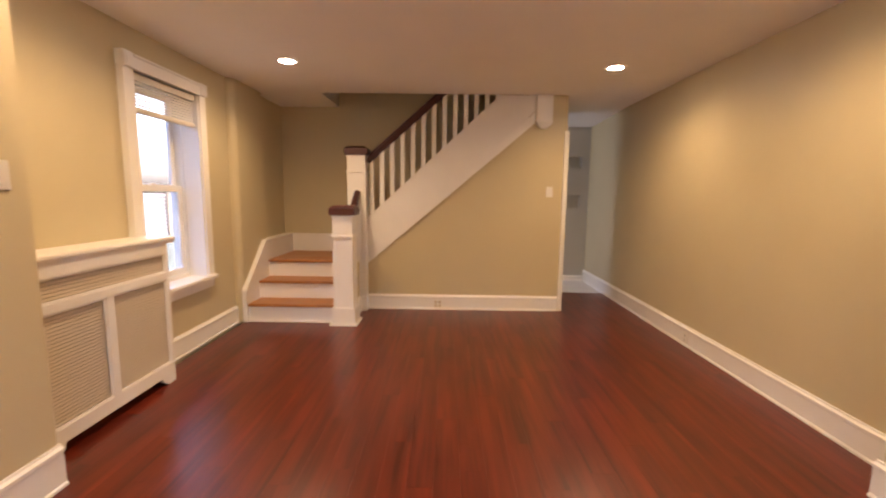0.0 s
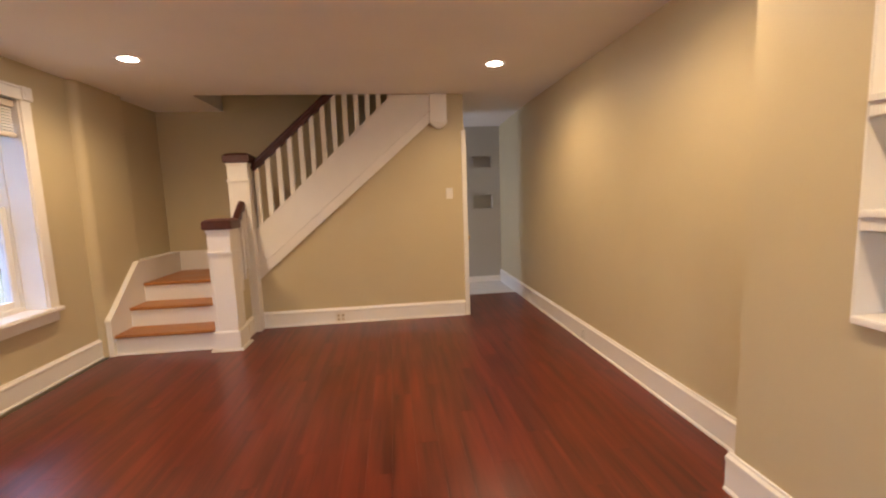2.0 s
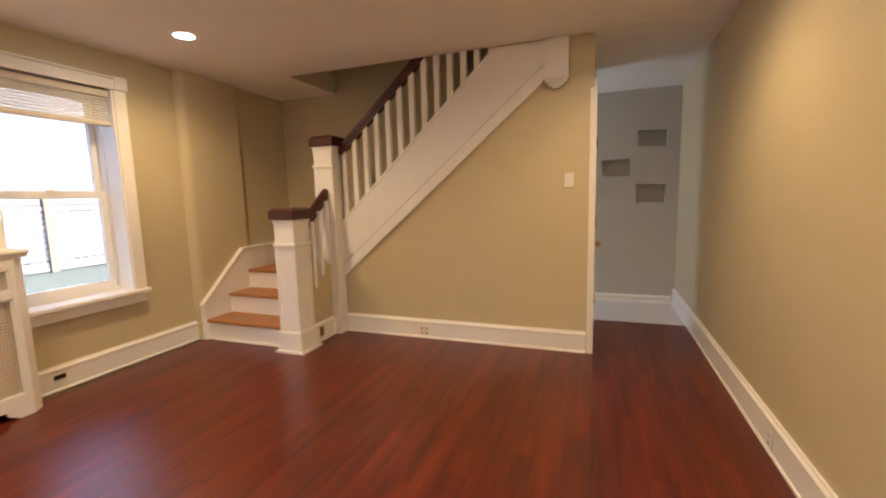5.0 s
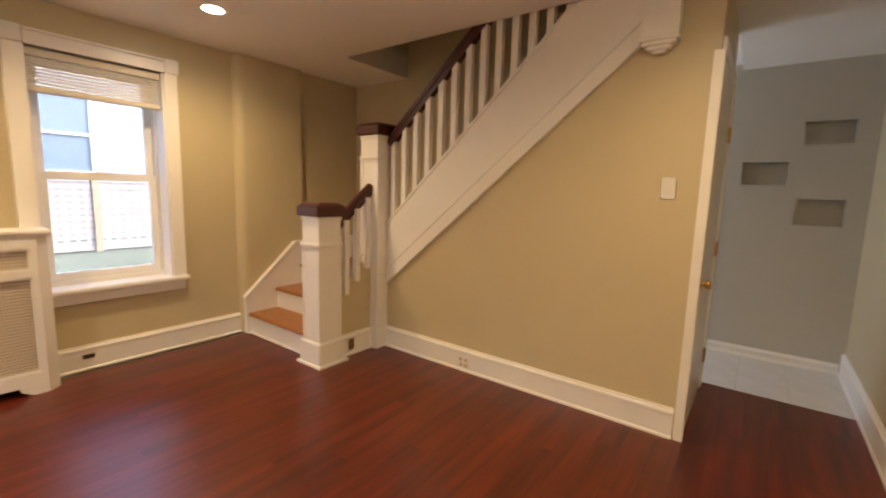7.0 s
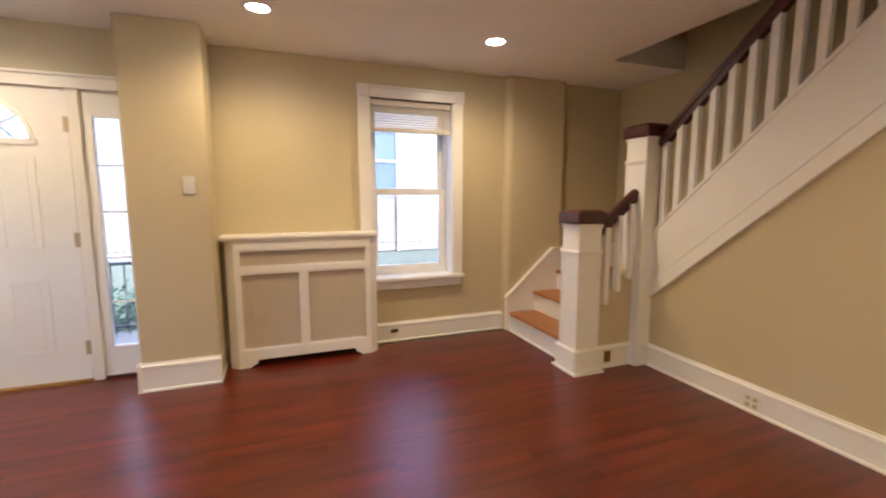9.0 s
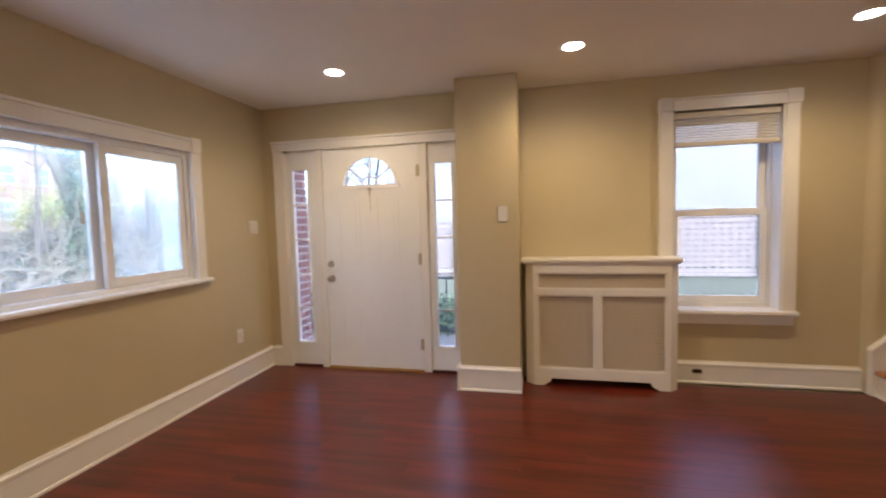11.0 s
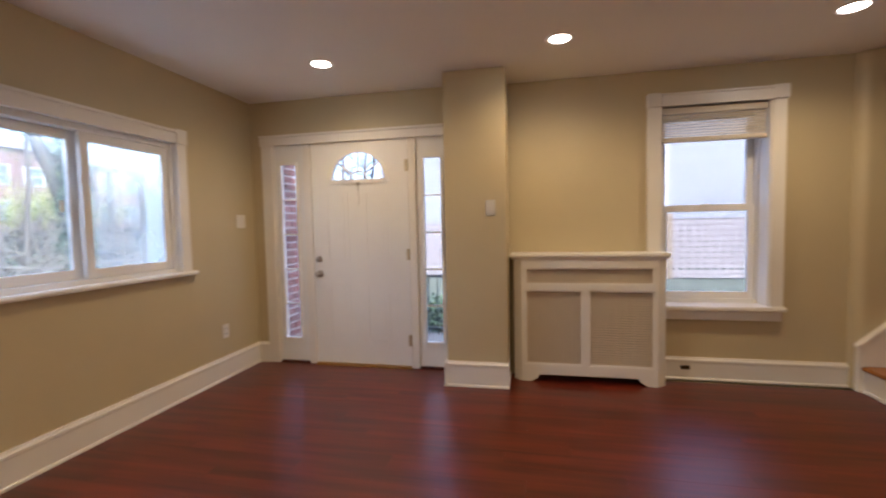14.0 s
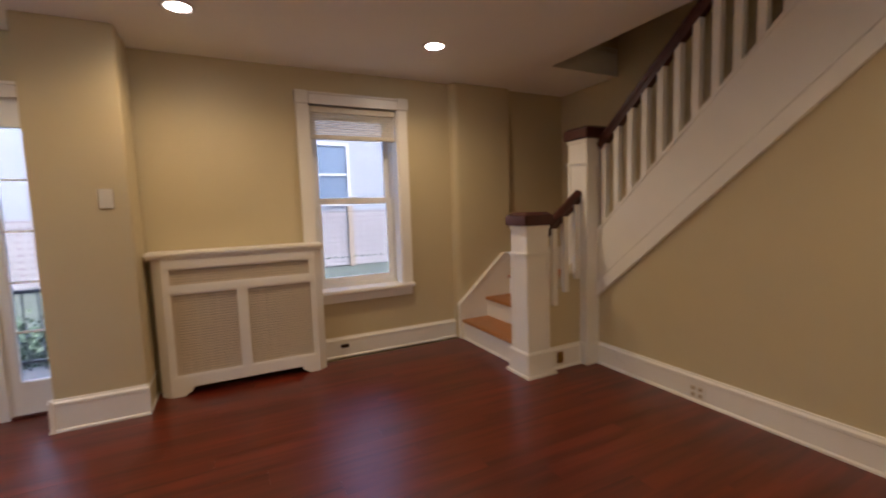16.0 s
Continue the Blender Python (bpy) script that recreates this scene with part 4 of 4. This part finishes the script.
neighbour = house("neighbour_house", -16, -9, -2, 16, -0.5, 6.2, SIDING, "pale sided neighbouring house with a blue-grey window", "x", [(5.0, 6.1, 1.55, 3.2)], 2.0)
bm = B()
box(bm, -9.0, -8.94, -2, 16, -0.5, 1.32)
part("plinth", bm, PLINTH, neighbour, "dark brick plinth")
for k in range(9):
    x = -46 + k * 7.4
    wins = [(x + 0.9 + j * 2.1, x + 2.0 + j * 2.1, z, z + 1.2) for j in range(3) for z in (2.3, 4.7)]
    house("brick_house", x, x + 7.0, -40, -32, 1.0, 6.6 + 0.5 * (k % 2), HOUSEBRICK, "red brick row house beyond the bank", "y", wins, 1.4)

pier = anchor("brick_pier", (0, 0, 0), "red brick porch pier with pale mortar", "brick pier")
PX0, PX1, PY0, PY1 = -0.65, -0.65 + 0.309, -0.32, 0.06
boxpart("mortar_core", pier, MORTAR, (PX0 + 0.008, PX1, PY0 + 0.008, PY1 - 0.008, -0.45, 2.7), 0)
brick_meshes = []
for length in (0.2, 0.097):
    bms = B()
    box(bms, 0, length, -0.006, 0.006, -0.029, 0.029)
    soften(bms, 0.002, 1)
    me = bpy.data.meshes.new("brick")
    bms.to_mesh(me)
    bms.free()
    me.materials.append(BRICK)
    brick_meshes.append(me)
for row in range(38):
    x = PX0
    for k in ((0, 1) if row % 2 else (1, 0)):
        b = new("brick", brick_meshes[k])
        b.parent = pier
        b.location = (x, PY1 - 0.004, -0.40 + row * 0.078)
        x += (0.21, 0.107)[k]

rail = anchor("porch_railing", (0, 0, 0), "black iron porch railing", "railing")
boxpart("top_rail", rail, IRON, (-1.62, -1.58, -0.5, 3.1, 0.62, 0.65))
boxpart("bottom_rail", rail, IRON, (-1.62, -1.58, -0.5, 3.1, -0.04, -0.02))
for i in range(31):
    y = -0.48 + i * 0.118
    bm = B()
    cyl(bm, (-1.6, y, -0.12), (-1.6, y, 0.64), 0.008, seg=6)
    part("baluster", bm, IRON, rail)


def branch(bm, p, d, r, length, depth, rng):
    seg = 4
    for _ in range(seg):
        q = p + d * (length / seg)
        r2 = r * 0.86
        cyl(bm, p, q, r, r2, seg=6 if r > 0.03 else 4)
        p, r = q, r2
        d = (d + Vector((rng.uniform(-1, 1), rng.uniform(-1, 1), rng.uniform(-0.4, 0.7))) * 0.16).normalized()
        if depth > 0 and rng.random() < 0.8:
            e = (d + Vector((rng.uniform(-1, 1), rng.uniform(-1, 1), rng.uniform(-0.1, 0.8))) * 0.8).normalized()
            branch(bm, p, e, r * 0.5, length * 0.62, depth - 1, rng)


def leaves(name, parent, points, size, mat, rng, kind="stuff"):
    verts, faces = [], []
    for p in points:
        a = Vector((rng.uniform(-1, 1), rng.uniform(-1, 1), rng.uniform(-1, 1))).normalized()
        b = a.orthogonal().normalized()
        c = a.cross(b)
        s = size * rng.uniform(0.6, 1.3)
        k = len(verts)
        verts.extend([p + b * s, p + c * s * 0.6, p - b * s, p - c * s * 0.6])
        faces.append((k, k + 1, k + 2, k + 3))
    me = bpy.data.meshes.new(name)
    me.from_pydata(verts, [], faces)
    me.materials.append(mat)
    ob = new(name, me)
    ob.parent = parent
    return tagged(ob, kind=kind)


def tube(bm, pts, radii, seg=10):
    """One tapering tube through the points."""
    rows = []
    for k, (p, rad_) in enumerate(zip(pts, radii)):
        d = (pts[min(k + 1, len(pts) - 1)] - pts[max(k - 1, 0)]).normalized()
        u = d.cross(Vector((0.2, 1, 0.1))).normalized()
        v = d.cross(u)
        rows.append([bm.verts.new(p + u * rad_ * math.cos(a) + v * rad_ * math.sin(a)) for a in (2 * math.pi * i / seg for i in range(seg))])
    for a, b in zip(rows, rows[1:]):
        for i in range(seg):
            bm.faces.new((a[i], a[(i + 1) % seg], b[(i + 1) % seg], b[i]))
    bm.faces.new(rows[-1])


def tree(x, y, r, h, seed, ivy=0, lean=(0, 0)):
    rng = random.Random(seed)
    z = ground_height(x, y) - 0.1
    ob = anchor("tree", (0, 0, 0), "bare grey tree with thin limbs" if not ivy else "tree trunk covered in dark ivy", "tree", group="trees on the bank")
    bm = B()
    p, d = Vector((x, y, z)), Vector((lean[0], lean[1], 1)).normalized()
    rr = r
    tops, way, radii = [], [p.copy()], [r * 1.25]
    for i in range(14):
        p = p + d * h / 14
        rr *= 0.94
        way.append(p.copy()), radii.append(rr)
        if i > 3 and i % 2:
            tops.append((p.copy(), rr))
        d = (d + Vector((rng.uniform(-1, 1), rng.uniform(-1, 1), 0.3)) * 0.08).normalized()
    tube(bm, way, radii)
    part("trunk", bm, BARK, ob, smooth=True)
    bm = B()
    for q, r0 in tops:
        for _ in range(2):
            e = Vector((rng.uniform(-1, 1), rng.uniform(-1, 1), rng.uniform(0.1, 0.9))).normalized()
            branch(bm, q, e, r0 * 0.42, h * 0.26, 2, rng)
    part("limbs", bm, BARK, ob)
    pts = []
    for q, r0 in tops:
        for _ in range(170):
            pts.append(q + Vector((rng.gauss(0, 0.9), rng.gauss(0, 0.9), rng.gauss(0.3, 0.7))))
    leaves("crown", ob, pts, 0.022, BUSH, rng)
    if ivy:
        pts = []
        for _ in range(ivy * 7):
            t, a = rng.random(), rng.uniform(0, 6.28)
            rad_ = r * 1.1 + rng.random() ** 2 * 0.25
            pts.append(Vector((x + lean[0] * t * h + rad_ * math.cos(a), y + rad_ * math.sin(a), z + t * h * 0.8)))
        leaves("ivy", ob, pts, 0.028, IVY, rng)


for k, (slope, y, r, h, ivy) in enumerate(((0.34, -5.0, 0.20, 7, 1500), (0.484, -6.0, 0.10, 6.5, 250), (0.50, -8.5, 0.10, 6, 0), (0.55, -6.6, 0.06, 5, 0),
                                           (0.60, -9.0, 0.07, 5, 0), (0.68, -8.0, 0.06, 5, 0), (0.775, -7.5, 0.17, 7, 2200), (0.95, -9.5, 0.12, 6.5, 300),
                                           (1.15, -8.0, 0.10, 6, 0), (0.22, -7.0, 0.14, 7, 600), (0.42, -10.0, 0.12, 7, 0), (0.86, -10.5, 0.10, 6, 0))):
    tree(3.63 - slope * (2.45 - y), y, r, h, 3 + 2 * k, ivy)


for k, (x, y, r, h) in enumerate(((-13.0, -3.9, 0.10, 6.5), (-16.0, -5.6, 0.12, 7), (-15.5, -7.8, 0.12, 7), (-18.8, -5.0, 0.12, 6.5), (-19.5, -8.2, 0.14, 7))):
    tree(x, y, r, h, 101 + k)


def shrub(x, y, s, seed, z=None, mat=BUSH, label="yellow-green spring shrub on the bank", group="shrubs on the bank"):
    rng = random.Random(seed)
    z = ground_height(x, y) if z is None else z
    ob = anchor("shrub", (0, 0, 0), label, "shrub", group=group)
    bm = B()
    pts = []
    for _ in range(9):
        d = Vector((rng.uniform(-1, 1), rng.uniform(-1, 1), rng.uniform(0.6, 1.6))).normalized()
        q = Vector((x, y, z)) + d * s * rng.uniform(0.7, 1.2)
        cyl(bm, (x, y, z - 0.05), q, 0.02, 0.006, seg=5)
        for _ in range(170):
            pts.append(q + Vector((rng.gauss(0, 1), rng.gauss(0, 1), rng.gauss(0, 1))) * s * 0.26)
    part("stems", bm, BARK, ob)
    leaves("leaves", ob, pts, 0.035, mat, rng)


for k, (x, y, s) in enumerate(((-3.4, -10.8, 0.7), (-1.6, -10.9, 0.8), (-5.4, -10.7, 0.75), (-7.6, -11.0, 0.9), (1.4, -10.9, 0.7), (-4.6, -12.4, 1.2), (-6.8, -12.2, 1.0), (0.6, -12.2, 1.0), (2.2, -12.6, 1.2), (4.8, -12.0, 1.1), (-2.4, -12.5, 1.0), (6.8, -11.0, 0.9), (-0.8, -13.5, 0.8))):
    shrub(x, y, s, 30 + k)
for k, y in enumerate((0.5, 1.2)):
    shrub(-2.75, y, 0.36, 60 + k, -0.36, IVY, "low dark green shrub on the side lawn", "shrubs on the side lawn")

rng = random.Random(77)
bm = B()
for _ in range(620):
    x, y = rng.uniform(-11, 5), rng.uniform(-11, -4)
    z = ground_height(x, y) + rng.uniform(0.0, 0.25)
    a = rng.uniform(0, 6.28)
    L = rng.uniform(0.4, 1.8)
    cyl(bm, (x, y, z), (x + L * math.cos(a), y + L * math.sin(a) * 0.5, z + rng.uniform(-0.1, 0.5) * L), rng.uniform(0.01, 0.035), 0.006, seg=5)
tagged(mesh_object("fallen_branches", bm, PALEBARK), "tangle of fallen grey branches on the bank", "branches", kind="stuff")
bm = B()
for _ in range(420):
    x, y = rng.uniform(-11, 5), rng.uniform(-11, -4.5)
    p = Vector((x, y, ground_height(x, y) - 0.05))
    d = Vector((rng.uniform(-0.5, 0.5), rng.uniform(-0.4, 0.4), 1)).normalized()
    way, n = [p], 5
    step = rng.uniform(0.9, 3.2) / n
    for _ in range(n):
        d = (d + Vector((rng.uniform(-1, 1), rng.uniform(-1, 1), rng.uniform(-0.5, 0.4))) * 0.22).normalized()
        way.append(way[-1] + d * step)
    w = rng.uniform(0.006, 0.016)
    tube(bm, way, [w * (1 - 0.14 * k) for k in range(n + 1)], 4)
tagged(mesh_object("undergrowth", bm, PALEBARK), "thin bare saplings and brambles on the bank", "undergrowth", kind="stuff")
pts = []
for _ in range(26000):
    x, y = rng.uniform(-12, 6), rng.uniform(-11.5, -3.2)
    pts.append(Vector((x, y, ground_height(x, y) + rng.uniform(0.02, 0.10))))
tagged(leaves("leaf_litter", None, pts[:17000], 0.04, IVYGROUND, rng), "dry brown leaves on the bank", "leaves")
tagged(leaves("ground_ivy", None, pts[17000:], 0.042, IVY, rng), "low green ivy on the bank", "ivy")
bm = B()
box(bm, -40, 22, -11.6, -11.2, 0.6, 1.38)
structure("retaining_wall", bm, CONCRETE, "low grey retaining wall along the top of the bank", "wall")

# ---- floor pieces ----
rngp = random.Random(5)
PW = 0.1275
rows_x = [i * PW for i in range(int(RIGHT / PW) + 1)]
plank_cache = {}


def plank_mesh(w, L):
    key = (round(w, 4), round(L, 3))
    if key not in plank_cache:
        bm = B()
        box(bm, 0.0002, w - 0.0002, 0.0002, L - 0.0002, -0.009, 0.0)
        me = bpy.data.meshes.new("plank")
        bm.to_mesh(me)
        bm.free()
        me.materials.append(PLANK)
        plank_cache[key] = me
    return plank_cache[key]


for i, x in enumerate(rows_x):
    w = min(PW, RIGHT - x)
    if w < 0.01:
        continue
    y = -[0.0, 0.5, 0.9, 0.25, 0.7][i % 5] * 1.21
    while y < 6.48:
        a, b = max(y, 0), min(y + 1.21, 6.48)
        if b - a > 0.02:
            o = new("plank", plank_mesh(w, b - a))
            o.location = (x, a, -rngp.random() * 0.0003)
            o.parent = floor
        y += 1.21
for i in range(10):
    for j in range(3):
        x0, x1 = 1.5 + i * 0.305, min(1.5 + i * 0.305 + 0.302, RIGHT)
        y0, y1 = 6.483 + j * 0.305, min(6.483 + j * 0.305 + 0.302, BACK)
        if x1 - x0 < 0.02 or y1 - y0 < 0.02:
            continue
        bm = B()
        box(bm, 0, x1 - x0, 0, y1 - y0, -0.007, 0.001)
        o = part("tile", bm, MARBLE, tile_floor)
        o.location = (x0, y0, 0)
